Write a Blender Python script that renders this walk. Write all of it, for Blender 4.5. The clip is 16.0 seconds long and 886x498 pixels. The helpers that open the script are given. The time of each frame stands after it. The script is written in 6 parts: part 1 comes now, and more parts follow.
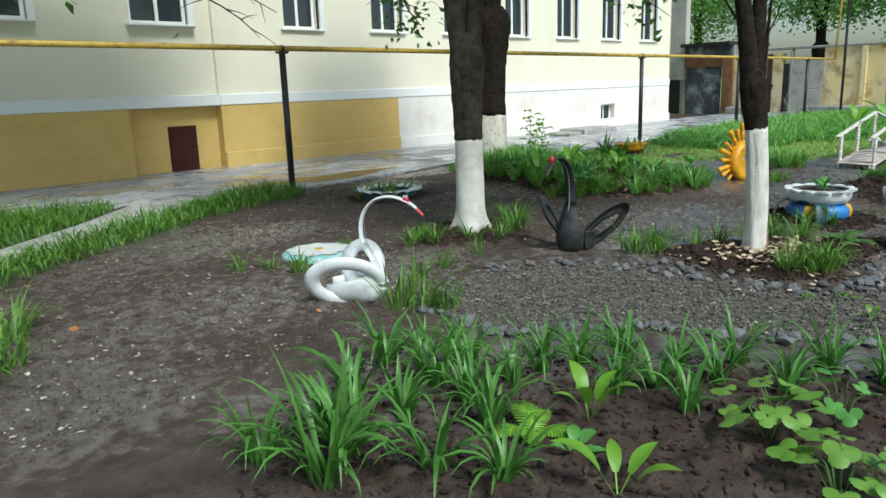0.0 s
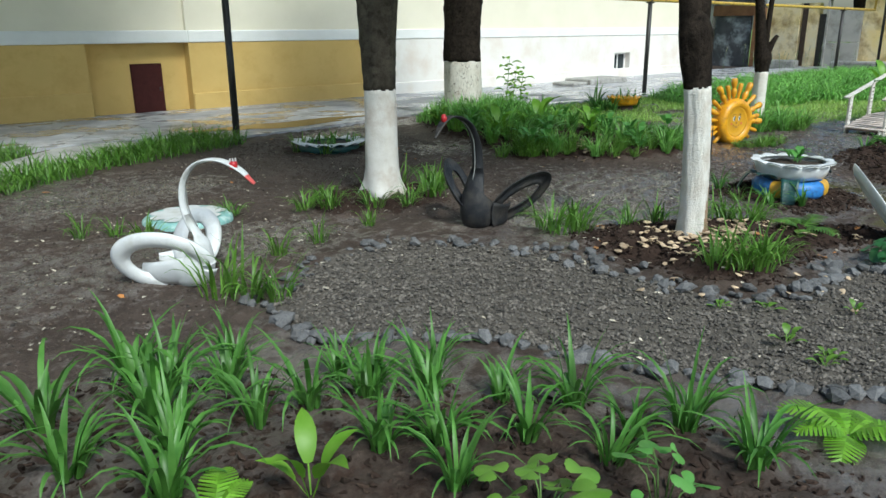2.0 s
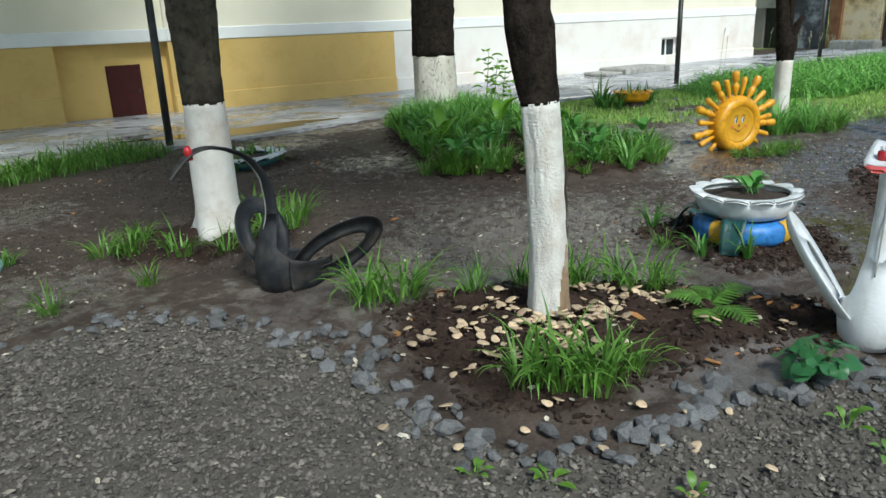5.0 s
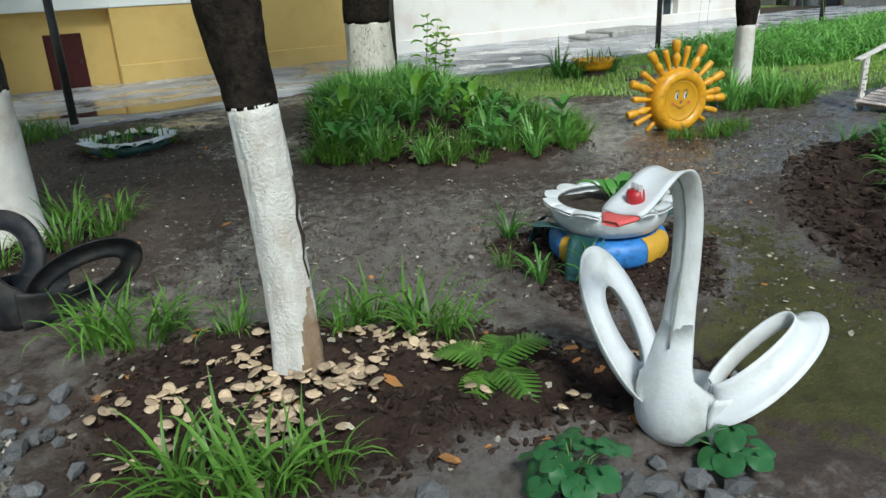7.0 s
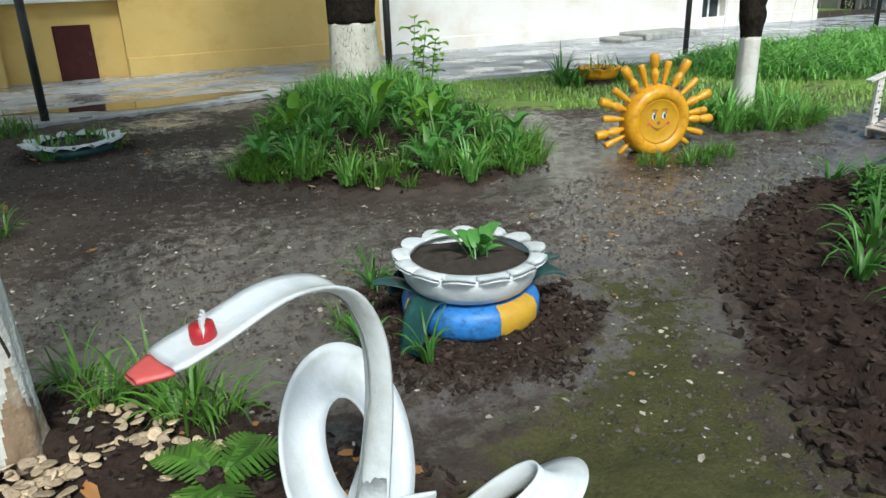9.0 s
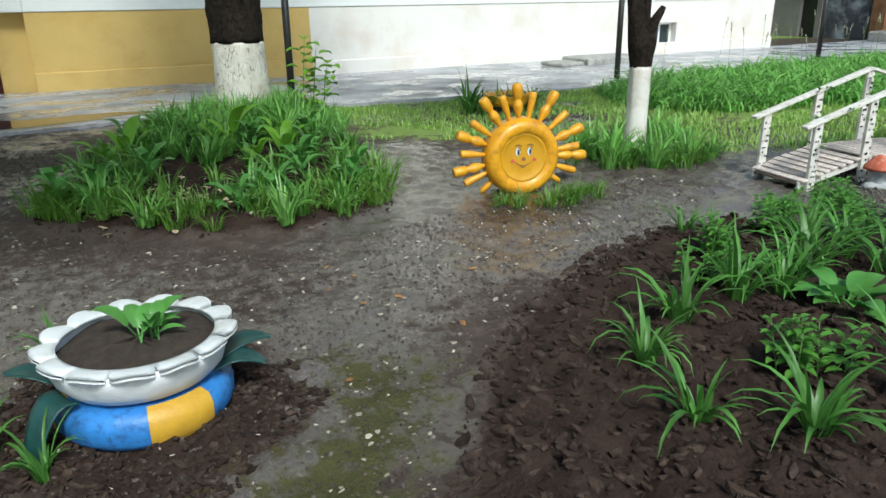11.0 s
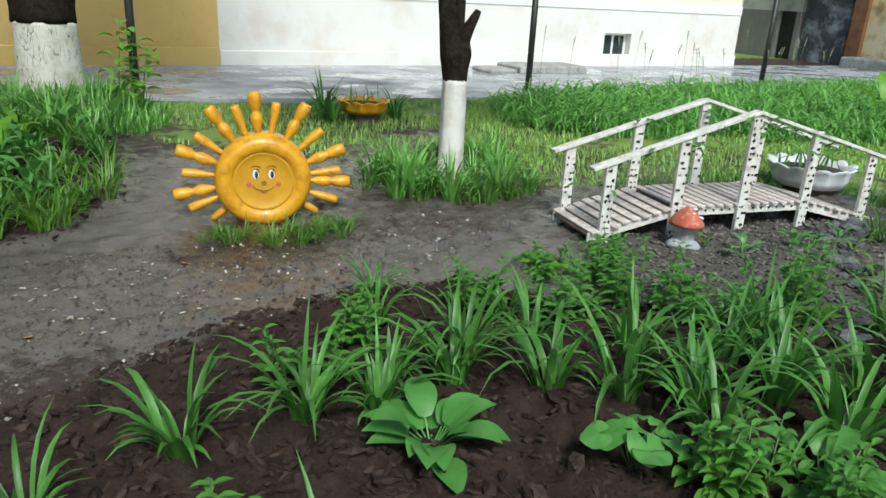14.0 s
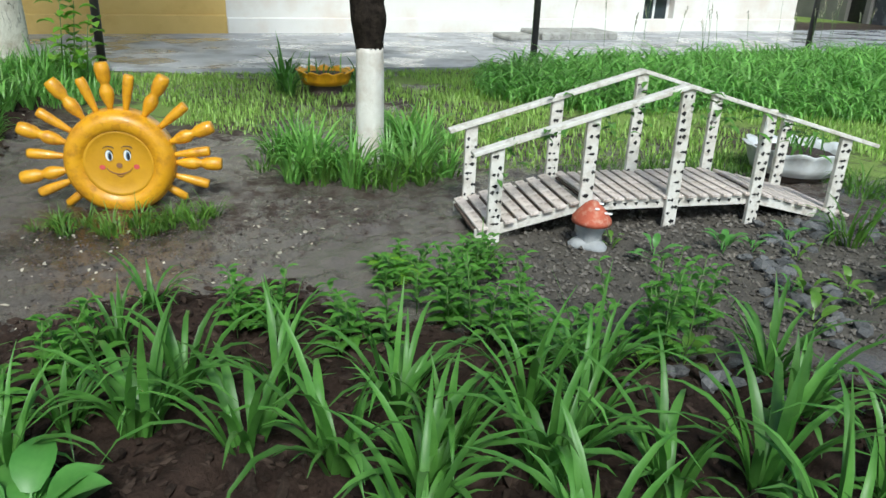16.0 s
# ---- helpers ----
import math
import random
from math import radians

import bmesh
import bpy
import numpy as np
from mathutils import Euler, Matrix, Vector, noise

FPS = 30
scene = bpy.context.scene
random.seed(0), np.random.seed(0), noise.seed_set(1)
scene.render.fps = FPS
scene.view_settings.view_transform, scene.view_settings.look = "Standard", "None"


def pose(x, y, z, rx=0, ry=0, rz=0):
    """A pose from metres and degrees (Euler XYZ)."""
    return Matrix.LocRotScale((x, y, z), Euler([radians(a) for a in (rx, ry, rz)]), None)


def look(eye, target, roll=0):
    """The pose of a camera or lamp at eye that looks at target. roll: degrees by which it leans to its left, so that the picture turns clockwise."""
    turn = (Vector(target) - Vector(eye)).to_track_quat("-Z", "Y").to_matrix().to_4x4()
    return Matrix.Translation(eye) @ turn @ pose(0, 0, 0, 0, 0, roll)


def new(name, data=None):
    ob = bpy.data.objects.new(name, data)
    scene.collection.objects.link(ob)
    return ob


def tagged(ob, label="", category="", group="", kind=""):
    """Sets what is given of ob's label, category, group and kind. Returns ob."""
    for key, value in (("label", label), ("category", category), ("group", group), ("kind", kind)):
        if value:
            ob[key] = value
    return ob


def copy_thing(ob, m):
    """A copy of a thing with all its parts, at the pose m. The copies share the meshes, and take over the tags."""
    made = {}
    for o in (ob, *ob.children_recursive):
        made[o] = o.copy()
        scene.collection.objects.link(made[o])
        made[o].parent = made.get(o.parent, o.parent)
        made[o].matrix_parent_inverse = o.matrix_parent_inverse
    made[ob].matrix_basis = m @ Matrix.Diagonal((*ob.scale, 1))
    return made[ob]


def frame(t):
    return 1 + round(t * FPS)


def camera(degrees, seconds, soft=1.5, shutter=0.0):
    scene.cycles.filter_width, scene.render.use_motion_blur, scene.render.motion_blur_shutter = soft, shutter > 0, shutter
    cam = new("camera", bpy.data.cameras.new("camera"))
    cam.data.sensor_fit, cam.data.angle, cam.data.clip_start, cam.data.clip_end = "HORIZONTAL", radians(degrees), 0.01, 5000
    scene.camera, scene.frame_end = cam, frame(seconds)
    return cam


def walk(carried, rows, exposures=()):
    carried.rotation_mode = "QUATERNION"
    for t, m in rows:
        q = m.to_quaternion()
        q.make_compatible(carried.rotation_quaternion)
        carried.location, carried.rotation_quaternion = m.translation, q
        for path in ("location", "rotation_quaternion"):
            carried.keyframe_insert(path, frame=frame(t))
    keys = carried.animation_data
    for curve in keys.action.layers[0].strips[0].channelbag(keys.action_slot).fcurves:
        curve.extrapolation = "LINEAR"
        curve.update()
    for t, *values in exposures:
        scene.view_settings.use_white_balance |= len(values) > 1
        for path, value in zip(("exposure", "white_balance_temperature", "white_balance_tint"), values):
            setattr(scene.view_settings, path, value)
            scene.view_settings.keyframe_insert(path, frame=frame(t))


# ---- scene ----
cam = camera(62.7, 16.0)
PATH = [
    (0, (0.11, -0.322, 1.505), (1.461, 1.087, 1.069), -1.9),
    (0.5, (0.488, -0.335, 1.487), (1.836, 1.065, 1.014), -2.4),
    (1, (0.873, -0.328, 1.493), (2.198, 1.084, 0.994), -2.6),
    (1.5, (1.287, -0.372, 1.475), (2.567, 1.074, 0.953), -0.8),
    (2, (1.651, -0.382, 1.461), (2.915, 1.058, 0.885), -0.4),
    (2.5, (2.044, -0.357, 1.488), (3.321, 1.062, 0.892), -0.1),
    (3, (2.468, -0.349, 1.479), (3.674, 1.14, 0.906), -0.4),
    (5.5, (4.405, -0.267, 1.459), (5.459, 1.321, 0.852), -1.3),
    (6, (4.801, -0.296, 1.473), (5.861, 1.283, 0.851), 1.1),
    (6.5, (5.153, -0.315, 1.463), (6.186, 1.274, 0.827), -1.9),
    (7, (5.52, -0.249, 1.461), (6.525, 1.334, 0.766), -2.9),
    (7.5, (5.847, -0.257, 1.441), (6.754, 1.371, 0.716), -2.8),
    (8, (6.138, -0.285, 1.461), (6.983, 1.365, 0.711), -1.8),
    (8.5, (6.45, -0.212, 1.44), (7.288, 1.454, 0.717), -0.5),
    (9, (6.743, -0.246, 1.5), (7.61, 1.412, 0.795), -1.9),
    (11.5, (8.407, -0.204, 1.478), (9.362, 1.432, 0.836), 0.6),
    (12, (8.755, -0.162, 1.499), (9.78, 1.434, 0.865), 0.5),
    (12.5, (9.196, -0.175, 1.496), (10.145, 1.474, 0.878), 2.3),
    (13, (9.525, -0.19, 1.487), (10.466, 1.459, 0.86), 1.1),
    (13.5, (9.887, -0.156, 1.498), (10.853, 1.469, 0.845), 0.5),
    (14, (10.282, -0.182, 1.482), (11.195, 1.468, 0.815), 3.1),
    (14.5, (10.634, -0.155, 1.464), (11.515, 1.498, 0.763), 1.3),
    (15, (10.995, -0.088, 1.457), (11.861, 1.559, 0.724), 0.1),
    (15.5, (11.374, -0.099, 1.464), (12.141, 1.591, 0.718), 1.8),
    (16, (11.67, -0.09, 1.458), (12.397, 1.614, 0.705), 2.2),
]
walk(cam, [(t, look(eye, target, roll)) for t, eye, target, roll in PATH], [(0, 0.06, 5780, 0), (3, 0.03, 5780, 0), (5.5, -0.06, 5780, 0), (7.4, -0.17, 5780, 0), (8.2, -0.03, 5780, 0), (11.5, 0.07, 5780, 0), (14, 0.0, 5780, 0), (16, 0.0, 5780, 0)])

# ---- light ----
world = bpy.data.worlds.new("sky")
scene.world = world
world.use_nodes = True
wn = world.node_tree.nodes
sky = wn.new("ShaderNodeTexSky")
sky.sky_type, sky.sun_disc = "NISHITA", False
sky.sun_elevation, sky.sun_rotation = radians(48), radians(193)
sky.air_density, sky.dust_density = 1.2, 2.5
wn["Background"].inputs[1].default_value = 0.135
world.node_tree.links.new(sky.outputs[0], wn["Background"].inputs[0])
sun_lamp = bpy.data.lights.new("sun", "SUN")
sun_lamp.energy, sun_lamp.angle, sun_lamp.color = 3.5, radians(14), (1.0, 0.95, 0.87)
sun_ob = new("sun", sun_lamp)
sun_ob.matrix_world = look((10 - 2.5, -10.4, 12), (10, 0, 0))


# ---- materials ----
def mat(name, c1, c2=None, scale=6.0, rough=0.8, bump=0.0, bscale=60.0, metal=0.0, detail=6.0, c3=None, s3=40.0, island=0.0, objrand=0.0, spec=0.5, subs=0.0, coat=0.0, lo=0.35, hi=0.65, damp=0.0, cracks=0.0):
    """Two-scale noise colour with bump; optional variation by island or by object."""
    m = bpy.data.materials.new(name)
    m.use_nodes = True
    nt = m.node_tree
    b = nt.nodes["Principled BSDF"]
    b.inputs["Roughness"].default_value = rough
    b.inputs["Metallic"].default_value = metal
    b.inputs["Specular IOR Level"].default_value = spec
    b.inputs["Coat Weight"].default_value = coat
    geo = nt.nodes.new("ShaderNodeNewGeometry")
    pos = geo.outputs["Position"]
    if objrand:
        tc = nt.nodes.new("ShaderNodeTexCoord")
        pos = tc.outputs["Object"]

    def noi(s, d=detail):
        n = nt.nodes.new("ShaderNodeTexNoise")
        n.inputs["Scale"].default_value, n.inputs["Detail"].default_value, n.inputs["Roughness"].default_value = s, d, 0.62
        nt.links.new(pos, n.inputs["Vector"])
        return n.outputs["Fac"]

    def ramp(f, a, b_):
        r = nt.nodes.new("ShaderNodeMapRange")
        r.inputs["From Min"].default_value, r.inputs["From Max"].default_value = a, b_
        nt.links.new(f, r.inputs["Value"])
        return r.outputs["Result"]

    def mix(f, a, c, mode="MIX"):
        x = nt.nodes.new("ShaderNodeMix")
        x.data_type, x.blend_type = "RGBA", mode
        for s, v in ((x.inputs[0], f), (x.inputs[6], a), (x.inputs[7], c)):
            if isinstance(v, (tuple, list)):
                s.default_value = (*v[:3], 1)
            elif isinstance(v, (int, float)):
                s.default_value = v
            else:
                nt.links.new(v, s)
        return x.outputs[2]

    col = mix(ramp(noi(scale), lo, hi), c1, c2 or c1)
    if c3:
        col = mix(ramp(noi(s3), 0.5, 0.7), col, c3)
    if island or objrand:
        src = geo.outputs["Random Per Island"]
        if objrand:
            src = nt.nodes.new("ShaderNodeObjectInfo").outputs["Random"]
        hsv = nt.nodes.new("ShaderNodeHueSaturation")
        k = island or objrand
        nt.links.new(ramp(src, 0, 1), hsv.inputs["Fac"])
        r = nt.nodes.new("ShaderNodeMapRange")
        r.inputs["To Min"].default_value, r.inputs["To Max"].default_value = 1 - k, 1 + k
        nt.links.new(src, r.inputs["Value"])
        nt.links.new(r.outputs["Result"], hsv.inputs["Value"])
        hsv.inputs["Fac"].default_value = 1
        for l in list(hsv.inputs["Fac"].links):
            nt.links.remove(l)
        nt.links.new(col, hsv.inputs["Color"])
        col = hsv.outputs["Color"]
    if cracks:
        # upright fissures: thin dark lines drawn out along the trunk
        mp = nt.nodes.new("ShaderNodeMapping")
        mp.inputs["Scale"].default_value = (1.0, 1.0, 0.28)
        nt.links.new(pos, mp.inputs["Vector"])
        vo = nt.nodes.new("ShaderNodeTexVoronoi")
        vo.feature = "DISTANCE_TO_EDGE"
        vo.inputs["Scale"].default_value = cracks
        wob = nt.nodes.new("ShaderNodeVectorMath")
        wob.operation = "MULTIPLY_ADD"
        wn_ = nt.nodes.new("ShaderNodeTexNoise")
        wn_.inputs["Scale"].default_value = cracks * 0.8
        nt.links.new(pos, wn_.inputs["Vector"])
        nt.links.new(wn_.outputs["Color"], wob.inputs[0])
        wob.inputs[1].default_value = (0.03, 0.03, 0.03)
        nt.links.new(mp.outputs["Vector"], wob.inputs[2])
        nt.links.new(wob.outputs["Vector"], vo.inputs["Vector"])
        gate = nt.nodes.new("ShaderNodeMath")
        gate.operation = "MULTIPLY"
        nt.links.new(ramp(vo.outputs["Distance"], 0.05, 0.01), gate.inputs[0])
        nt.links.new(ramp(noi(7.0, 3), 0.44, 0.60), gate.inputs[1])
        col = mix(gate.outputs[0], col, (0.10, 0.085, 0.07))
    nt.links.new(col, b.inputs["Base Color"])
    if damp:
        # standing damp: smooth patches between rough ones
        rd = nt.nodes.new("ShaderNodeMapRange")
        for i, q in enumerate((0.42, 0.56, damp, rough + 0.25)):
            rd.inputs[i + 1].default_value = q
        nt.links.new(noi(0.9, 5), rd.inputs["Value"])
        nt.links.new(rd.outputs["Result"], b.inputs["Roughness"])
    if bump:
        bp = nt.nodes.new("ShaderNodeBump")
        bp.inputs["Strength"].default_value, bp.inputs["Distance"].default_value = bump, 0.01
        nt.links.new(noi(bscale, 4), bp.inputs["Height"])
        nt.links.new(bp.outputs["Normal"], b.inputs["Normal"])
    if subs:
        tr = nt.nodes.new("ShaderNodeBsdfTranslucent")
        nt.links.new(col, tr.inputs["Color"])
        ms = nt.nodes.new("ShaderNodeMixShader")
        ms.inputs[0].default_value = subs
        nt.links.new(b.outputs[0], ms.inputs[1])
        nt.links.new(tr.outputs[0], ms.inputs[2])
        nt.links.new(ms.outputs[0], nt.nodes["Material Output"].inputs["Surface"])
    return m


def mask_mat(name, layers, rough=(0.9, 0.35), bump=0.5, bscale=45.0):
    """Ground: base earth with further earths laid over it by named mesh attributes."""
    m = bpy.data.materials.new(name)
    m.use_nodes = True
    nt = m.node_tree
    b = nt.nodes["Principled BSDF"]
    geo = nt.nodes.new("ShaderNodeNewGeometry")

    def noi(s, d=7):
        n = nt.nodes.new("ShaderNodeTexNoise")
        n.inputs["Scale"].default_value, n.inputs["Detail"].default_value, n.inputs["Roughness"].default_value = s, d, 0.65
        nt.links.new(geo.outputs["Position"], n.inputs["Vector"])
        return n.outputs["Fac"]

    def ramp(f, a, b_, c=0.0, d=1.0):
        r = nt.nodes.new("ShaderNodeMapRange")
        for i, v in enumerate((a, b_, c, d)):
            r.inputs[i + 1].default_value = v
        nt.links.new(f, r.inputs["Value"])
        return r.outputs["Result"]

    def mix(f, a, c):
        x = nt.nodes.new("ShaderNodeMix")
        x.data_type = "RGBA"
        for s, v in ((x.inputs[0], f), (x.inputs[6], a), (x.inputs[7], c)):
            if isinstance(v, (tuple, list)):
                s.default_value = (*v[:3], 1)
            else:
                nt.links.new(v, s)
        return x.outputs[2]

    fine, mid, big = noi(70), noi(9), noi(1.3)
    col = None
    rough_v = None
    for attr, ca, cb, ra in layers:
        c = mix(ramp(mid, 0.3, 0.7), ca, cb)
        c = mix(ramp(fine, 0.42, 0.75, 0, 0.55), c, tuple(v * 1.7 for v in cb))
        if attr is None:
            col = mix(ramp(big, 0.35, 0.65, 0, 0.6), c, tuple(v * 0.7 for v in ca))
            rr = nt.nodes.new("ShaderNodeValue")
            rr.outputs[0].default_value = ra
            rough_v = rr.outputs[0]
            continue
        at = nt.nodes.new("ShaderNodeAttribute")
        at.attribute_name = attr
        ad = nt.nodes.new("ShaderNodeMath")
        ad.operation = "ADD"
        nt.links.new(at.outputs["Fac"], ad.inputs[0])
        nt.links.new(ramp(mid, 0.3, 0.7, -0.35, 0.35), ad.inputs[1])
        f = ramp(ad.outputs[0], 0.35, 0.65)
        col = mix(f, col, c)
        x = nt.nodes.new("ShaderNodeMix")
        nt.links.new(f, x.inputs[0])
        nt.links.new(rough_v, x.inputs[2])
        x.inputs[3].default_value = ra
        rough_v = x.outputs[0]
    nt.links.new(col, b.inputs["Base Color"])
    nt.links.new(rough_v, b.inputs["Roughness"])
    nt.links.new(ramp(rough_v, 0.2, 0.7, 0.8, 0.12), b.inputs["Specular IOR Level"])
    bp = nt.nodes.new("ShaderNodeBump")
    bp.inputs["Strength"].default_value, bp.inputs["Distance"].default_value = bump, 0.012
    nt.links.new(noi(bscale, 8), bp.inputs["Height"])
    nt.links.new(ramp(rough_v, 0.2, 0.7, bump * 0.35, bump), bp.inputs["Strength"])
    nt.links.new(bp.outputs["Normal"], b.inputs["Normal"])
    return m


M_GROUND = mask_mat("earth", [
    (None, (0.042, 0.030, 0.024), (0.112, 0.085, 0.069), 0.66),
    # damp earth is smoother, and its colour is lifted for the reflected sheen
    ("wet", (0.066, 0.055, 0.048), (0.122, 0.105, 0.094), 0.17),
    ("mud", (0.016, 0.011, 0.009), (0.040, 0.031, 0.026), 0.15),
    ("dug", (0.018, 0.011, 0.0085), (0.045, 0.029, 0.022), 0.92),
    ("moss", (0.045, 0.046, 0.016), (0.075, 0.070, 0.028), 0.8),
    ("stony", (0.07, 0.062, 0.052), (0.11, 0.098, 0.083), 0.9),
    ("lawn", (0.14, 0.20, 0.05), (0.19, 0.26, 0.07), 0.95)], bump=1.0, bscale=60.0)
# asphalt colour paled to hold the sky and wall reflected in its wet surface
M_ASPHALT = mat("worn_sheen_pavement", (0.28, 0.28, 0.29), (0.48, 0.48, 0.50), 1.3, 0.42, 0.12, 90, c3=(0.17, 0.165, 0.16), s3=1.6, damp=0.10)
M_CONC = mat("concrete", (0.28, 0.27, 0.25), (0.42, 0.41, 0.38), 3, 0.85, 0.4, 60, c3=(0.18, 0.17, 0.15), s3=9)
M_CREAM = mat("cream_render", (0.76, 0.71, 0.58), (0.72, 0.67, 0.54), 1.2, 0.9, 0.12, 120)
M_WHITEW = mat("white_render", (0.76, 0.73, 0.69), (0.72, 0.685, 0.635), 1.0, 0.9, 0.12, 120, c3=(0.66, 0.58, 0.51), s3=1.0)
M_OCHRE = mat("ochre_plinth", (0.63, 0.44, 0.15), (0.58, 0.40, 0.13), 1.1, 0.85, 0.12, 100, c3=(0.54, 0.36, 0.11), s3=2.1)
M_BAND = mat("white_band", (0.80, 0.80, 0.78), (0.74, 0.74, 0.72), 2, 0.85, 0.1, 80)
M_HATCH = mat("maroon_steel", (0.045, 0.010, 0.009), (0.06, 0.014, 0.012), 8, 0.6, 0.1, 90, spec=0.2)
M_PVC = mat("white_pvc", (0.8, 0.8, 0.8), (0.76, 0.76, 0.75), 5, 0.35)
M_PIPEY = mat("yellow_pipe_paint", (0.56, 0.38, 0.06), (0.46, 0.30, 0.05), 7, 0.5, 0.2, 60, c3=(0.18, 0.10, 0.04), s3=12)
M_BLACKP = mat("black_post_paint", (0.012, 0.012, 0.012), (0.03, 0.027, 0.024), 9, 0.45, 0.3, 60)
M_BARK = mat("bark", (0.014, 0.011, 0.009), (0.034, 0.026, 0.02), 14, 0.95, 1.0, 55, c3=(0.006, 0.005, 0.004), s3=26, spec=0.08)
M_BARKG = mat("grey_brown_bark", (0.040, 0.034, 0.026), (0.095, 0.083, 0.062), 5, 0.95, 1.0, 45, c3=(0.022, 0.018, 0.014), s3=14, spec=0.1)
M_LIME = mat("limewash", (0.70, 0.67, 0.62), (0.58, 0.54, 0.48), 7, 0.95, 0.5, 60, c3=(0.50, 0.42, 0.35), s3=4, lo=0.4, hi=0.75, spec=0.2)
M_LIMEC = mat("cracked_limewash", (0.68, 0.66, 0.61), (0.54, 0.51, 0.45), 9, 0.95, 0.9, 70, c3=(0.52, 0.47, 0.41), s3=7, lo=0.4, hi=0.75, spec=0.2)
M_LIMEB = mat("fissured_limewash", (0.66, 0.62, 0.55), (0.54, 0.50, 0.43), 9, 0.95, 1.0, 50, c3=(0.44, 0.38, 0.31), s3=6, lo=0.4, hi=0.75, spec=0.2, cracks=20.0)
M_SWANW = mat("white_painted_rubber", (0.68, 0.69, 0.69), (0.61, 0.62, 0.62), 4, 0.42, 0.25, 70, c3=(0.50, 0.50, 0.47), s3=7, coat=0.15)
M_SWANB = mat("black_rubber", (0.010, 0.011, 0.013), (0.024, 0.025, 0.029), 12, 0.55, 0.4, 90, c3=(0.05, 0.044, 0.038), s3=6, spec=0.35)
M_TREADIN = mat("grey_inner_rubber", (0.20, 0.21, 0.20), (0.32, 0.33, 0.31), 9, 0.7, 0.3, 60)
M_RED = mat("red_paint", (0.42, 0.015, 0.02), (0.30, 0.01, 0.015), 18, 0.4, 0.1, 60)
M_PINK = mat("coral_beak_paint", (0.62, 0.10, 0.09), (0.52, 0.08, 0.075), 14, 0.45, 0.1, 60)
M_SUNY = mat("sun_yellow_paint", (0.72, 0.36, 0.008), (0.60, 0.27, 0.006), 9, 0.38, 0.25, 50, c3=(0.42, 0.18, 0.01), s3=15, coat=0.2)
M_SUND = mat("sun_dark_yellow", (0.60, 0.31, 0.010), (0.52, 0.26, 0.010), 9, 0.45, 0.15, 60)
M_BLUE = mat("blue_paint", (0.05, 0.22, 0.58), (0.04, 0.17, 0.46), 11, 0.45, 0.3, 50, c3=(0.03, 0.08, 0.2), s3=22)
M_YEL = mat("yellow_patch_paint", (0.62, 0.36, 0.03), (0.5, 0.28, 0.03), 11, 0.45, 0.3, 50)
M_TEAL = mat("dark_green_rubber", (0.010, 0.045, 0.042), (0.018, 0.07, 0.065), 12, 0.4, 0.4, 60)
M_SOIL = mat("potting_soil", (0.03, 0.02, 0.014), (0.06, 0.042, 0.03), 30, 0.95, 1.0, 90)
M_CLOD = mat("soil_clods", (0.022, 0.014, 0.011), (0.060, 0.041, 0.031), 20, 0.95, 0.8, 80, island=0.4, spec=0.15)
M_CRUMB = mat("trodden_earth_crumbs", (0.034, 0.024, 0.019), (0.098, 0.074, 0.059), 20, 0.75, 0.5, 80, island=0.5, spec=0.35)
M_GRAVEL = mat("gravel", (0.068, 0.059, 0.050), (0.15, 0.133, 0.113), 20, 0.85, 0.4, 90, island=0.6)
M_PEBBLE = mat("path_pebbles", (0.05, 0.04, 0.033), (0.13, 0.11, 0.092), 20, 0.85, 0.4, 90, island=0.6)
M_STONE = mat("border_stone", (0.088, 0.090, 0.095), (0.17, 0.165, 0.16), 12, 0.85, 0.5, 50, objrand=0.35)
M_PALE = mat("pale_chips", (0.30, 0.26, 0.19), (0.52, 0.47, 0.38), 20, 0.8, island=0.35)
M_DRY = mat("dry_leaf", (0.42, 0.17, 0.04), (0.30, 0.15, 0.05), 20, 0.8, island=0.35)
M_MUSH = mat("cream_mushroom", (0.42, 0.29, 0.17), (0.60, 0.48, 0.34), 25, 0.8, 0.3, 80, objrand=0.4, c3=(0.38, 0.25, 0.12), s3=35)
M_BIRCH = mat("white_deck_paint", (0.74, 0.71, 0.66), (0.62, 0.58, 0.52), 10, 0.7, 0.3, 60, c3=(0.42, 0.37, 0.31), s3=18)
M_BIRCHB = mat("black_bark_marks", (0.012, 0.011, 0.011), (0.02, 0.018, 0.018), 10, 0.7)
M_DECK = mat("deck_boards", (0.66, 0.58, 0.53), (0.54, 0.45, 0.40), 9, 0.7, 0.4, 70, objrand=0.15, c3=(0.30, 0.23, 0.19), s3=20)
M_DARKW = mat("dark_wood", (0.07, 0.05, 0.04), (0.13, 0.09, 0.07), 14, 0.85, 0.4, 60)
M_GREYW = mat("grey_render", (0.40, 0.38, 0.35), (0.50, 0.48, 0.44), 0.9, 0.9, 0.3, 40, c3=(0.30, 0.28, 0.25), s3=2)
M_DARKG = mat("dark_stained_render", (0.19, 0.18, 0.165), (0.26, 0.24, 0.22), 1.2, 0.9, 0.3, 40)
M_STEELD = mat("dark_garage_steel", (0.05, 0.055, 0.065), (0.10, 0.10, 0.115), 2.2, 0.6, 0.3, 30, c3=(0.45, 0.48, 0.52), s3=1.4)
M_OLDW = mat("stained_ochre_wall", (0.84, 0.66, 0.30), (0.80, 0.70, 0.50), 1.1, 0.9, 0.4, 30, c3=(0.34, 0.22, 0.09), s3=1.5)
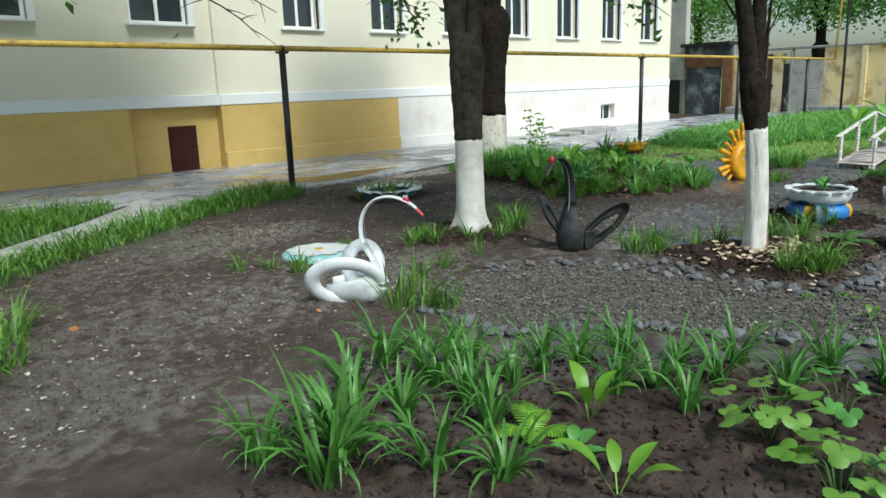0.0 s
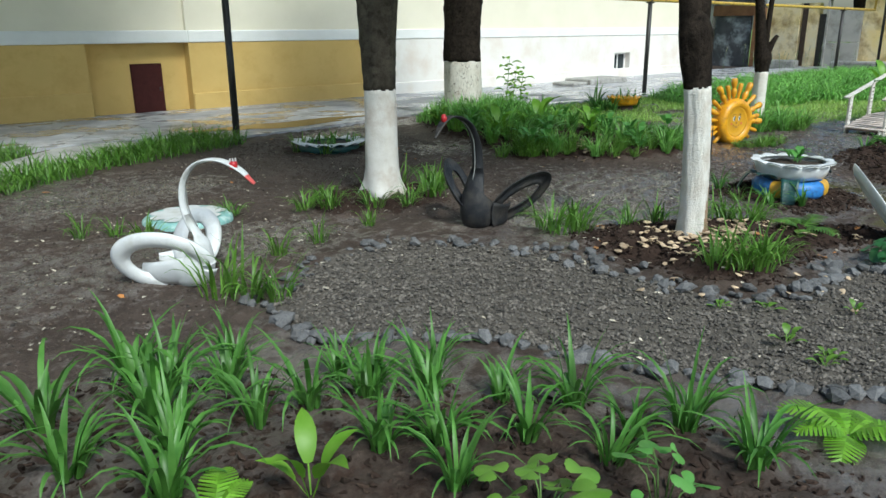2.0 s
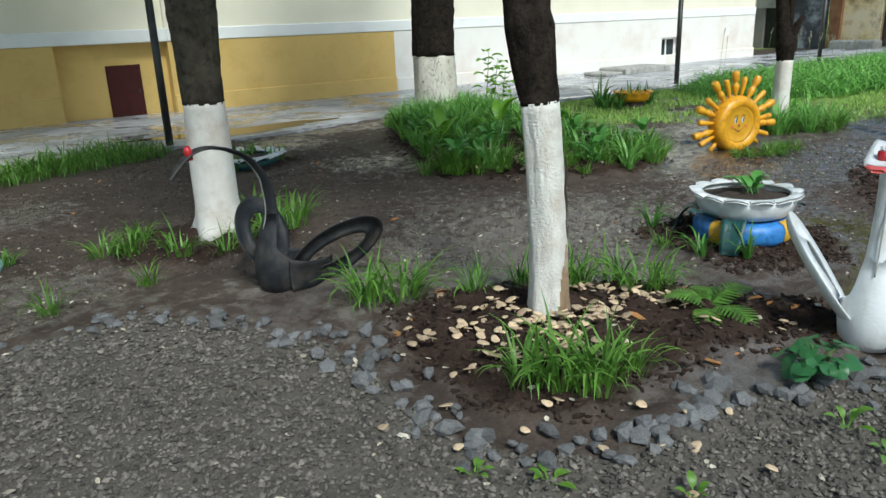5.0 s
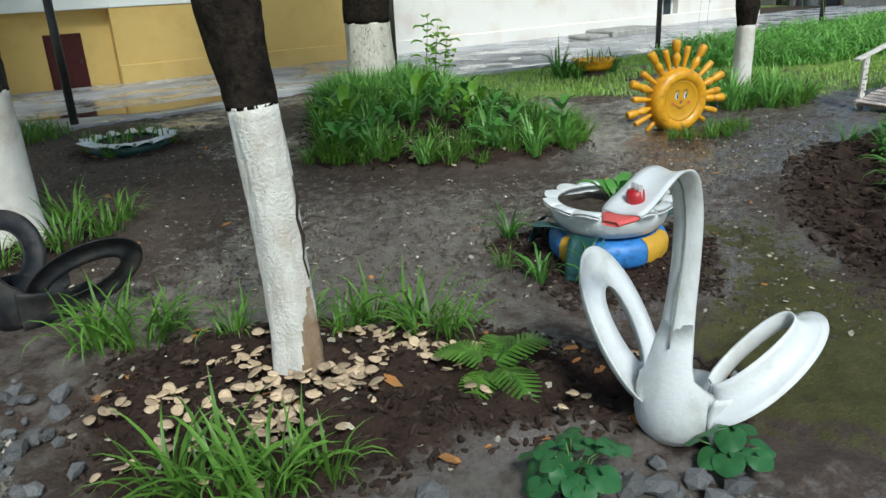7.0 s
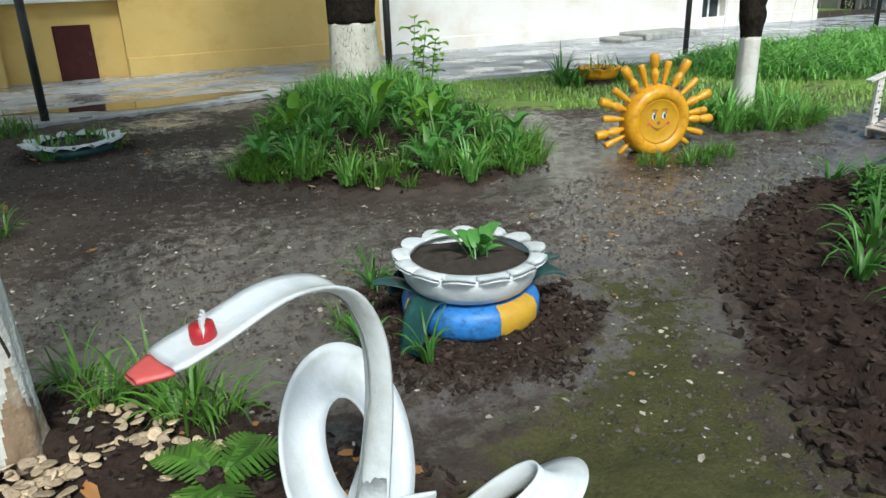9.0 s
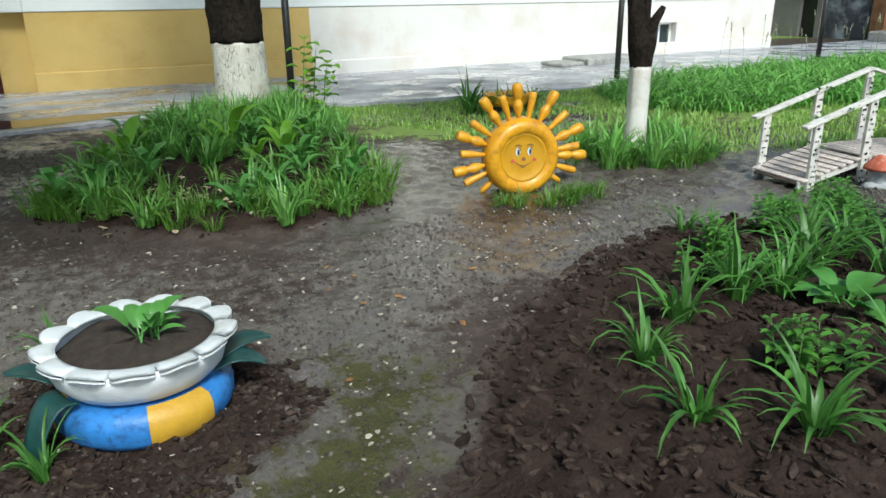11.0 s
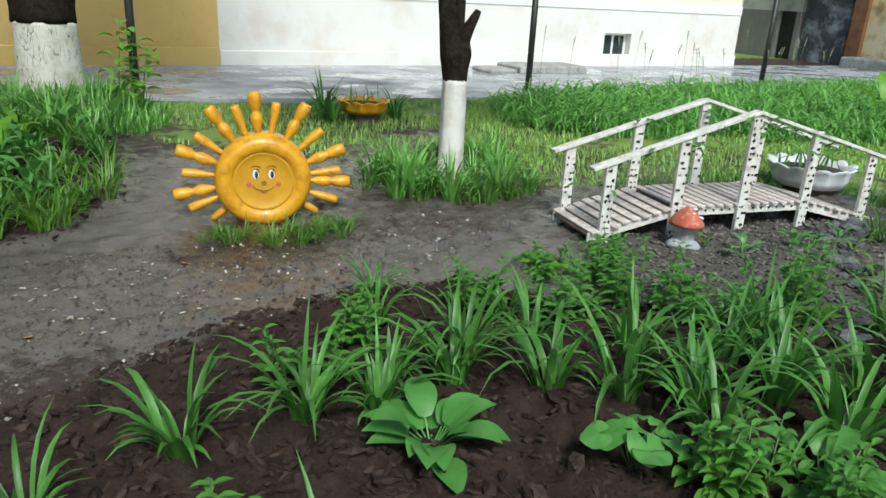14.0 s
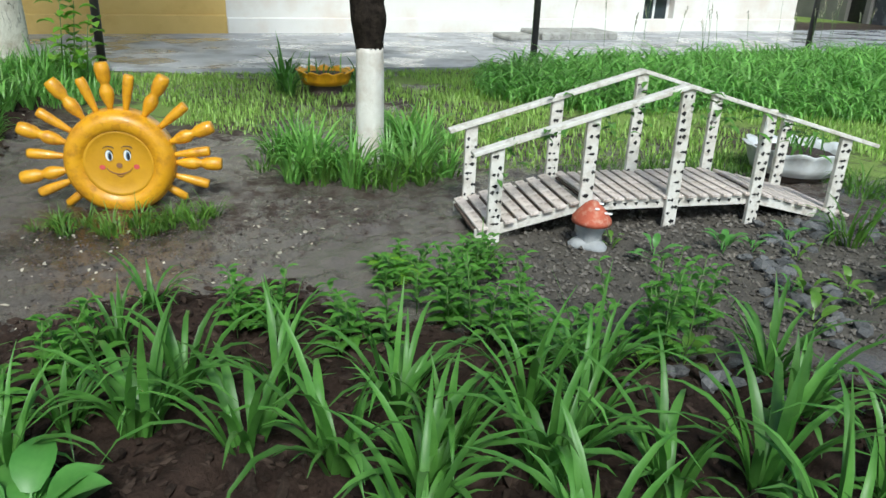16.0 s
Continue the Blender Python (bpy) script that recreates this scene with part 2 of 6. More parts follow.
M_RUST = mat("rusty_brown", (0.20, 0.09, 0.04), (0.30, 0.15, 0.07), 3, 0.85, 0.4, 30)
M_CAP = mat("mushroom_cap_paint", (0.50, 0.12, 0.06), (0.40, 0.085, 0.045), 12, 0.75, 0.4, 60, c3=(0.55, 0.32, 0.22), s3=20)
M_GREYC = mat("grey_concrete_stalk", (0.30, 0.31, 0.32), (0.42, 0.42, 0.42), 15, 0.85, 0.5, 60)
M_BLACK = mat("black_paint", (0.01, 0.01, 0.01), (0.014, 0.014, 0.014), 5, 0.4)
M_EYEW = mat("eye_white", (0.82, 0.82, 0.80), (0.78, 0.78, 0.76), 5, 0.4)
M_EYEB = mat("eye_blue", (0.12, 0.2, 0.3), (0.1, 0.17, 0.26), 5, 0.4)
M_CRACK = mat("dark_bark_crack", (0.02, 0.014, 0.01), (0.035, 0.025, 0.018), 20, 0.95)
LEAF = dict(rough=0.45, subs=0.35, island=0.3)
M_BLADE = mat("long_green_leaf", (0.085, 0.225, 0.03), (0.15, 0.32, 0.06), 8, **LEAF)
M_BLADEO = mat("long_green_leaf_blade", (0.075, 0.205, 0.03), (0.13, 0.295, 0.055), 8, rough=0.42, subs=0.35, objrand=0.3)
M_TUFTO = mat("tuft_blade", (0.095, 0.22, 0.026), (0.165, 0.31, 0.05), 6, rough=0.45, subs=0.35, objrand=0.35)
M_HERB = mat("herb_leaf", (0.085, 0.23, 0.028), (0.13, 0.30, 0.045), 8, rough=0.45, subs=0.35, objrand=0.3)
M_GRASS = mat("grass", (0.09, 0.215, 0.024), (0.15, 0.29, 0.042), 5, **LEAF)
M_GRASSB = mat("lush_green_grass", (0.15, 0.36, 0.06), (0.27, 0.51, 0.12), 4, rough=0.36, subs=0.38, island=0.35)
M_FRESH = mat("fresh_grass", (0.12, 0.265, 0.028), (0.19, 0.345, 0.055), 5, rough=0.42, subs=0.35, island=0.3)
M_LAWN = mat("short_lawn_blades", (0.27, 0.45, 0.08), (0.37, 0.53, 0.13), 3, **LEAF)
M_YGREEN = mat("fresh_yellow_green_leaf", (0.16, 0.36, 0.022), (0.22, 0.43, 0.04), 9, **LEAF)
M_BROAD = mat("broad_green_leaf", (0.095, 0.27, 0.05), (0.15, 0.36, 0.075), 9, rough=0.38, subs=0.3, island=0.2)
M_DKLEAF = mat("dark_round_leaf", (0.03, 0.12, 0.038), (0.055, 0.17, 0.055), 9, rough=0.4, subs=0.25, island=0.25)
M_CROWN = mat("tree_leaf", (0.09, 0.22, 0.03), (0.16, 0.32, 0.05), 2, **LEAF)
M_STEM = mat("green_stem", (0.09, 0.17, 0.04), (0.12, 0.2, 0.05), 8, 0.6)
M_GLASS = bpy.data.materials.new("window_glass")
M_GLASS.use_nodes = True
gb = M_GLASS.node_tree.nodes["Principled BSDF"]
gb.inputs["Base Color"].default_value = (0.03, 0.04, 0.045, 1)
gb.inputs["Roughness"].default_value = 0.06
M_WATER = bpy.data.materials.new("puddle_water")
M_WATER.use_nodes = True
gb = M_WATER.node_tree.nodes["Principled BSDF"]
gb.inputs["Base Color"].default_value = (0.05, 0.042, 0.034, 1)
gb.inputs["Roughness"].default_value = 0.07


# ---- mesh tools ----
def mesh_ob(name, verts, faces, material, parent=None, label="", smooth=False):
    me = bpy.data.meshes.new(name)
    me.from_pydata([tuple(v) for v in verts], [], [tuple(f) for f in faces])
    mats = material if isinstance(material, (list, tuple)) else [material]
    for q in mats:
        me.materials.append(q)
    if smooth:
        me.polygons.foreach_set("use_smooth", [True] * len(me.polygons))
    ob = new(name, me)
    if parent is not None:
        ob.parent = parent
    if label:
        tagged(ob, label)
    return ob


def part(name, bm, material, parent=None, label="", smooth=False):
    me = bpy.data.meshes.new(name)
    bm.to_mesh(me)
    bm.free()
    me.materials.append(material)
    if smooth:
        me.polygons.foreach_set("use_smooth", [True] * len(me.polygons))
    ob = new(name, me)
    if parent is not None:
        ob.parent = parent
    if label:
        tagged(ob, label)
    return ob


def thing(name, x, y, z, rz=0.0, label="", category="", group="", kind=""):
    ob = new(name)
    ob.matrix_basis = pose(x, y, z, 0, 0, rz)
    ob.empty_display_size = 0.1
    return tagged(ob, label, category, group, kind)


def box_bm(x0, x1, y0, y1, z0, z1, bev=0.0):
    bm = bmesh.new()
    bmesh.ops.create_cube(bm, size=1)
    for v in bm.verts:
        v.co = Vector(((x0 + x1) / 2 + v.co.x * (x1 - x0), (y0 + y1) / 2 + v.co.y * (y1 - y0), (z0 + z1) / 2 + v.co.z * (z1 - z0)))
    if bev:
        bmesh.ops.bevel(bm, geom=bm.edges[:], offset=bev, segments=1, affect="EDGES")
    return bm


def tube_geo(pts, radii, n=8, cap=True):
    """A round tube along points."""
    vs, fs = [], []
    pts = [Vector(p) for p in pts]
    a = None
    for i, p in enumerate(pts):
        d = (pts[min(i + 1, len(pts) - 1)] - pts[max(i - 1, 0)]).normalized()
        if a is None:
            a = d.cross(Vector((0, 0, 1)) if abs(d.z) < 0.9 else Vector((1, 0, 0)))
        a = (a - d * a.dot(d)).normalized()
        b = d.cross(a)
        for k in range(n):
            an = 2 * math.pi * k / n
            vs.append(p + (a * math.cos(an) + b * math.sin(an)) * radii[i])
    for i in range(len(pts) - 1):
        for k in range(n):
            k2 = (k + 1) % n
            fs.append((i * n + k, i * n + k2, (i + 1) * n + k2, (i + 1) * n + k))
    if cap:
        fs.append(tuple(range(n))[::-1])
        fs.append(tuple((len(pts) - 1) * n + k for k in range(n)))
    return vs, fs


def tube(name, pts, radii, material, parent=None, n=8, label=""):
    if not isinstance(radii, (list, tuple)):
        radii = [radii] * len(pts)
    v, f = tube_geo(pts, radii, n)
    return mesh_ob(name, v, f, material, parent, label, smooth=True)


def lathe_geo(profile, n=48, wave=None):
    """Revolve (r, z) pairs round z. wave(r, z, angle) may move a point."""
    vs, fs = [], []
    for r, z in profile:
        for k in range(n):
            a = 2 * math.pi * k / n
            rr, zz = wave(r, z, a) if wave else (r, z)
            vs.append((rr * math.cos(a), rr * math.sin(a), zz))
    for i in range(len(profile) - 1):
        for k in range(n):
            k2 = (k + 1) % n
            fs.append((i * n + k, i * n + k2, (i + 1) * n + k2, (i + 1) * n + k))
    return vs, fs


def lathe(name, profile, material, parent=None, n=48, wave=None, label=""):
    v, f = lathe_geo(profile, n, wave)
    return mesh_ob(name, v, f, material, parent, label, smooth=True)


def spline(keys, n):
    """Catmull-Rom through tuples of numbers."""
    ks = np.array(keys, float)
    out = []
    for i in range(n):
        u = i / (n - 1) * (len(ks) - 1)
        j = min(int(u), len(ks) - 2)
        t = u - j
        p0, p1, p2, p3 = ks[max(j - 1, 0)], ks[j], ks[j + 1], ks[min(j + 2, len(ks) - 1)]
        out.append(0.5 * (2 * p1 + (p2 - p0) * t + (2 * p0 - 5 * p1 + 4 * p2 - p3) * t * t + (3 * p1 - p0 - 3 * p2 + p3) * t ** 3))
    return out


# ---- smooth random fields ----
RNG = random.Random(7)
LAT = np.random.RandomState(3).rand(64, 64)


def vnoise(x, y):
    x, y = np.asarray(x, float), np.asarray(y, float)
    xi, yi = np.floor(x).astype(int), np.floor(y).astype(int)
    fx, fy = x - xi, y - yi
    fx, fy = fx * fx * (3 - 2 * fx), fy * fy * (3 - 2 * fy)
    g = lambda a, b: LAT[a % 64, b % 64]
    return (g(xi, yi) * (1 - fx) + g(xi + 1, yi) * fx) * (1 - fy) + (g(xi, yi + 1) * (1 - fx) + g(xi + 1, yi + 1) * fx) * fy - 0.5


def poly_dist(x, y, poly):
    """Signed distance to a polygon, positive inside."""
    x, y = np.asarray(x, float), np.asarray(y, float)
    d2 = np.full(x.shape, 1e9)
    inside = np.zeros(x.shape, bool)
    for (ax, ay), (bx, by) in zip(poly, poly[1:] + poly[:1]):
        ex, ey = bx - ax, by - ay
        t = np.clip(((x - ax) * ex + (y - ay) * ey) / (ex * ex + ey * ey), 0, 1)
        d2 = np.minimum(d2, (x - ax - t * ex) ** 2 + (y - ay - t * ey) ** 2)
        if ay != by:
            c = ((ay > y) != (by > y)) & (x < (bx - ax) * (y - ay) / (by - ay) + ax)
            inside ^= c
    return np.where(inside, 1, -1) * np.sqrt(d2)


GRAVEL = [(3.42, 3.25), (3.38, 2.6), (3.7, 2.32), (4.06, 1.94), (4.14, 1.66), (4.28, 1.32), (4.42, 1.0), (4.58, 0.63), (4.95, 0.2), (5.6, -0.05), (6.9, -0.1),
          (7.15, 0.4), (7.25, 0.74), (7.0, 0.90), (6.54, 1.17), (6.27, 1.28), (5.97, 1.16), (5.7, 1.25), (5.5, 1.43), (5.36, 1.65), (5.36, 2.07), (5.42, 2.4), (5.32, 2.85),
          (5.1, 3.26), (4.7, 3.7), (4.11, 3.66), (3.73, 3.42)]
BED_A = [(1.5, 2.6), (1.15, 1.9), (1.5, 1.1), (2.2, 0.5), (3.2, 0.1), (4.2, 0.05), (4.2, 0.7), (3.9, 1.25), (3.5, 1.85), (3.0, 2.5), (2.4, 2.9)]
BED_B = [(12.3, 3.2), (11.63, 3.3), (10.91, 3.08), (10.04, 2.55), (9.53, 2.14), (9.13, 1.66), (8.66, 0.94), (8.5, 0.5), (9.0, 0.35), (12.0, 0.4), (14.5, 0.5), (14.6, 1.3), (13.3, 2.1), (12.7, 2.6)]
POND = [(13.05, 2.75), (12.85, 2.35), (13.5, 1.95), (14.6, 1.55), (15.6, 1.6), (16.0, 2.4), (15.7, 3.1), (15.2, 3.6), (13.9, 3.7)]
ISLAND = [(7.85, 5.4), (8.1, 4.95), (8.8, 4.45), (9.4, 4.2), (10.2, 4.4), (10.7, 5.2), (10.9, 7.0), (11.2, 9.3), (9.8, 9.6), (8.8, 8.0), (8.1, 6.3)]
TREE3BED = [(5.5, 2.4), (5.5, 1.7), (5.8, 1.35), (6.3, 1.4), (6.8, 1.3), (7.5, 0.95), (7.9, 1.2), (7.5, 1.7), (7.1, 2.4), (6.5, 2.9), (5.8, 3.0)]
TREE1BED = [(4.7, 4.6), (5.3, 4.2), (6.0, 4.3), (6.3, 4.9), (6.0, 5.5), (5.3, 5.6), (4.8, 5.2)]
LAWN = [(11.2, 9.9), (11.0, 7.4), (11.9, 6.4), (13.2, 5.9), (14.0, 4.6), (15.2, 4.3), (17.5, 3.2), (24, 2), (34, 2), (34, 9), (17, 9.6)]
LUSH = [(15.9, 8.9), (15.3, 7.2), (15.6, 6.5), (16.4, 6.15), (17.6, 5.95), (18.5, 5.1), (22, 4.2), (27, 5), (27, 9.0), (20, 9.3)]
MOSS = [(7.55, 1.0), (7.9, 0.45), (8.5, 0.5), (8.75, 1.2), (9.0, 1.7), (9.4, 2.2), (9.0, 2.5), (8.9, 2.0), (8.5, 1.75), (7.9, 1.5)]
ASPH = [(-12, 10.6), (2.5, 10.75), (5.2, 10.75), (6.4, 9.75), (8.2, 9.98), (10.5, 10.4), (12.2, 9.98), (15.8, 9.55), (20, 9.7), (28, 10.0), (36, 9.6), (36, 15.3), (-12, 15.3)]
STRIP = [(-3, 3.6), (1.72, 7.37), (2.55, 8.05), (4.23, 9.32), (5.4, 10.2), (5.0, 10.7), (4.25, 10.6), (2.98, 9.2), (1.94, 8.25), (-3, 4.5)]


def ground_z(x, y, fine=True):
    x, y = np.asarray(x, float), np.asarray(y, float)
    z = -0.02 * np.clip(y - 6.5, 0, 9)
    z = z + 0.05 * vnoise(x * 0.6, y * 0.6) + 0.018 * vnoise(x * 2.3 + 9, y * 2.3)
    soft = lambda d, w: np.clip(d / w, 0, 1)
    dug = np.zeros(x.shape)
    for p, h in ((BED_A, 0.04), (BED_B, 0.05), (ISLAND, 0.09), (TREE3BED, 0.04), (TREE1BED, 0.06)):
        s = soft(poly_dist(x, y, p), 0.3)
        z = z + h * s
        dug = np.maximum(dug, s * (0.35 if p is BED_A else 1.0))
    z = z - 0.075 * np.exp(-(((x - 12.0) / 2.0) ** 2 + ((y - 3.9) / 1.5) ** 2))
    r = np.hypot(x - 8.28, y - 2.38)
    m = np.clip(1.0 - (r - 0.3) / 0.45, 0, 1)
    z = z + 0.03 * m
    dug = np.maximum(dug, m * 0.9)
    r = np.hypot((x - 11.55), (y - 4.4))
    m = np.clip(1.0 - (r - 0.25) / 0.4, 0, 1)
    z = z - 0.01 * m
    r = np.hypot(x - 6.85, y - 7.8)
    dug = np.maximum(dug, np.clip(1.2 - r / 0.75, 0, 1))
    z = z - 0.03 * soft(poly_dist(x, y, GRAVEL), 0.25)
    if fine:
        z = z + (0.028 + 0.05 * dug) * vnoise(x * 7, y * 7) + (0.024 + 0.046 * dug) * vnoise(x * 17 + 5, y * 17)
    return z - 0.01, dug


def gz(x, y):
    return float(ground_z(np.array([x]), np.array([y]), False)[0][0])


# ---- ground ----
def build_ground():
    xs = np.concatenate([np.linspace(-900, -20, 12), np.arange(-16, -1.9, 1.0), np.arange(-1.5, 17.0, 0.035), np.arange(17.2, 40, 0.5), np.linspace(48, 900, 12)])
    ys = np.concatenate([np.linspace(-900, -16, 10), np.arange(-12, -0.6, 0.6), np.arange(-0.4, 6.4, 0.035), np.arange(6.5, 11, 0.1), np.arange(11.4, 30, 1.2), np.linspace(40, 900, 10)])
    X, Y = np.meshgrid(xs, ys)
    Z, dug = ground_z(X, Y)
    nx, ny = len(xs), len(ys)
    me = bpy.data.meshes.new("ground")
    idx = np.arange(nx * ny).reshape(ny, nx)
    q = np.stack([idx[:-1, :-1], idx[:-1, 1:], idx[1:, 1:], idx[1:, :-1]], -1).reshape(-1, 4)
    me.from_pydata(np.stack([X, Y, Z], -1).reshape(-1, 3).tolist(), [], q.tolist())
    soft = lambda p, w: np.clip(0.5 + poly_dist(X, Y, p) / w, 0, 1)
    # damp stretch of path whose reflected sheen is partly in the paler colour
    WET = [(6.6, 2.7), (6.0, 3.4), (6.6, 4.6), (7.6, 5.0), (8.6, 4.2), (9.4, 3.9), (10.4, 4.0), (11.0, 5.0), (11.6, 6.6), (10.9, 6.2), (10.6, 4.6), (9.6, 4.0), (11.4, 3.9), (12.4, 3.6), (10.8, 3.1), (9.4, 2.3), (8.8, 1.2), (8.2, 1.3), (7.5, 1.7)]
    wet = np.clip(0.33 + 1.0 * vnoise(X * 0.9 + 3, Y * 0.9) + 0.55 * np.clip(0.5 + poly_dist(X, Y, WET) / 0.8, 0, 1), 0, 1) * (Y < 10)
    MUD = [(10.55, 4.0), (10.9, 4.35), (11.0, 5.2), (11.5, 5.9), (11.9, 5.3), (11.75, 4.9), (12.0, 4.3), (11.7, 3.9), (11.2, 3.75)]
    masks = dict(mud=0.8 * soft(MUD, 0.7), wet=wet, dug=np.clip(dug * 1.3, 0, 1), moss=soft(MOSS, 0.7), stony=np.maximum(soft(GRAVEL, 0.15), soft(POND, 0.3)), lawn=np.maximum(soft(LAWN, 0.8) * np.clip(0.62 + 1.1 * vnoise(X * 1.6, Y * 1.6) + 0.7 * vnoise(X * 0.5 + 4, Y * 0.5), 0, 1), (Y > 18) | (Y < -6) | (X < -6) | (X > 36)))
    for k, v in masks.items():
        at = me.attributes.new(k, "FLOAT", "POINT")
        at.data.foreach_set("value", np.asarray(v, np.float32).ravel())
    me.materials.append(M_GROUND)
    me.polygons.foreach_set("use_smooth", [True] * len(me.polygons))
    return tagged(new("ground", me), "bare brown earth of a courtyard garden, damp in places", "ground", kind="structure")


build_ground()


def slab(name, poly, top, thick, material, label, cat):
    """A flat slab that follows the ground's slope."""
    bm = bmesh.new()
    f = bm.faces.new([bm.verts.new((x, y, 0)) for x, y in poly])
    bmesh.ops.recalc_face_normals(bm, faces=bm.faces)
    if f.normal.z < 0:
        bmesh.ops.reverse_faces(bm, faces=bm.faces)
    r = bmesh.ops.extrude_face_region(bm, geom=bm.faces[:])
    low = [g for g in r["geom"] if isinstance(g, bmesh.types.BMVert)]
    for v in bm.verts:
        v.co.z = -0.02 * max(0, min(v.co.y - 6.5, 9)) + top
    for v in low:
        v.co.z -= thick
    bmesh.ops.recalc_face_normals(bm, faces=bm.faces)
    return tagged(part(name, bm, material), label, cat, kind="structure")


slab("pavement", ASPH, 0.035, 0.2, M_ASPHALT, "worn grey asphalt along the building, wet in patches", "pavement")
slab("garden_path", STRIP, 0.03, 0.15, M_CONC, "narrow cracked concrete garden path between grass verges", "path")


# ---- the apartment building ----
def wall_geo(x0, x1, z0, z1, y, back, holes):
    """A wall in the xz plane whose front is at y, with real openings back to `back`."""
    xs = sorted({x0, x1, *[h[0] for h in holes], *[h[1] for h in holes]})
    zs = sorted({z0, z1, *[h[2] for h in holes], *[h[3] for h in holes]})
    vs, fs = [], []

    def quad(*p):
        fs.append(tuple(range(len(vs), len(vs) + 4)))
        vs.extend(p)

    for a, b in zip(xs, xs[1:]):
        for c, d in zip(zs, zs[1:]):
            mx, mz = (a + b) / 2, (c + d) / 2
            if any(h[0] < mx < h[1] and h[2] < mz < h[3] for h in holes):
                continue
            quad((a, y, c), (b, y, c), (b, y, d), (a, y, d))
            quad((a, back, c), (a, back, d), (b, back, d), (b, back, c))
    for a, b, c, d in [*holes]:
        quad((a, y, c), (a, back, c), (b, back, c), (b, y, c))
        quad((a, y, d), (b, y, d), (b, back, d), (a, back, d))
        quad((a, y, c), (a, y, d), (a, back, d), (a, back, c))
        quad((b, y, c), (b, back, c), (b, back, d), (b, y, d))
    quad((x0, y, z0), (x0, y, z1), (x0, back, z1), (x0, back, z0))
    quad((x1, y, z0), (x1, back, z0), (x1, back, z1), (x1, y, z1))
    quad((x0, y, z1), (x1, y, z1), (x1, back, z1), (x0, back, z1))
    quad((x0, y, z0), (x0, back, z0), (x1, back, z0), (x1, y, z0))
    return vs, fs


house = thing("apartment_building", 0, 0, 0, label="long cream rendered apartment building with an ochre and white plinth", category="building", kind="structure")
WINX = [(0.2, 1.45), (3.25, 4.48), (6.39, 7.64), (10.0, 11.0), (12.67, 13.71), (15.33, 16.38), (18.0, 19.06), (20.64, 21.75), (23.3, 24.4), (25.9, 27.0)]
ZW = [(2.98, 4.55), (6.0, 7.5)]
for nm, xa, xb, yf in (("wall", -14.0, 8.16, 15.30), ("wall", 8.16, 28.1, 15.19)):
    hs = [(a, b, c, d) for a, b in WINX for c, d in ZW if xa < a < xb]
    v, f = wall_geo(xa, xb, 1.25, 9.0, yf, 15.7, hs)
    mesh_ob(nm, v, f, M_CREAM, house)
v, f = wall_geo(28.103, 28.104, -0.4, 9.0, 15.145, 26.0, [])
mesh_ob("end_wall", v, f, M_CREAM, house)
part("back_wall", box_bm(-14, 28.1, 25.6, 26, -0.4, 9), M_CREAM, house)
part("roof", box_bm(-14.3, 28.6, 14.8, 26.3, 9.0, 9.25), M_RUST, house)
part("floor_slab", box_bm(-14, 28.0, 15.76, 25.5, 1.0, 1.2), M_DARKG, house)
# plinth: ochre on both sides of the niche, white further along
for nm, xa, xb, m_, hs in (("plinth", -14.0, 6.1, M_OCHRE, []), ("plinth", 8.16, 13.42, M_OCHRE, []), ("plinth", 13.422, 28.1, M_WHITEW, [(23.2, 24.1, 0.08, 0.68)])):
    v, f = wall_geo(xa, xb, -0.45, 1.25, 15.14, 15.74, hs)
    mesh_ob(nm, v, f, m_, house)
    for a, b in ((xa, min(xb, 23.1)),) if not hs else ((xa, xb),):
        bm = box_bm(a, b, 15.075, 15.139, -0.45, 0.34 if xa < 0 else 0.21 if not hs else 0.16, 0.02)
        part("plinth_base", bm, m_, house)
part("niche_wall", box_bm(5.9, 8.4, 15.40, 15.74, -0.45, 1.25), M_OCHRE, house)
part("band", box_bm(-14, 8.158, 15.115, 15.298, 1.252, 1.5, 0.015), M_BAND, house)
part("band", box_bm(8.16, 28.1, 15.115, 15.188, 1.252, 1.5, 0.015), M_BAND, house)
hatch = part("hatch", box_bm(7.0, 7.61, 15.365, 15.398, -0.19, 0.82, 0.008), M_HATCH, house, "dark maroon steel cellar hatch")
part("hatch_frame", box_bm(6.98, 7.63, 15.38, 15.3995, -0.2, 0.84, 0.004), M_HATCH, hatch)
part("hasp", box_bm(7.53, 7.57, 15.355, 15.366, 0.28, 0.36, 0.004), M_BLACKP, hatch)


def house_window(x0, x1, z0, z1, y):
    w = mesh_ob("window", *wall_geo(x0, x1, z0, z1, y, y + 0.07, [(x0 + 0.07, (x0 + x1) / 2 - 0.035, z0 + 0.07, z1 - 0.07), ((x0 + x1) / 2 + 0.035, x1 - 0.07, z0 + 0.07, z1 - 0.07)]), M_PVC, house, "white plastic two-light window")
    part("sill", box_bm(x0 - 0.1, x1 + 0.1, y - 0.28, y - 0.001, z0 - 0.05, z0 - 0.005, 0.008), M_PVC, w)
    part("reveal_trim", box_bm(x1 + 0.002, x1 + 0.14, 15.12 if x0 > 8.16 else 15.23, y - 0.102 if x0 > 8.16 else y - 0.02, z0 - 0.02, z1 + 0.1, 0.005), M_PVC, w)
    for a, b in ((x0 + 0.07, (x0 + x1) / 2 - 0.035), ((x0 + x1) / 2 + 0.035, x1 - 0.07)):
        part("pane", box_bm(a - 0.002, b + 0.002, y + 0.03, y + 0.036, z0 + 0.068, z1 - 0.068), M_GLASS, w)


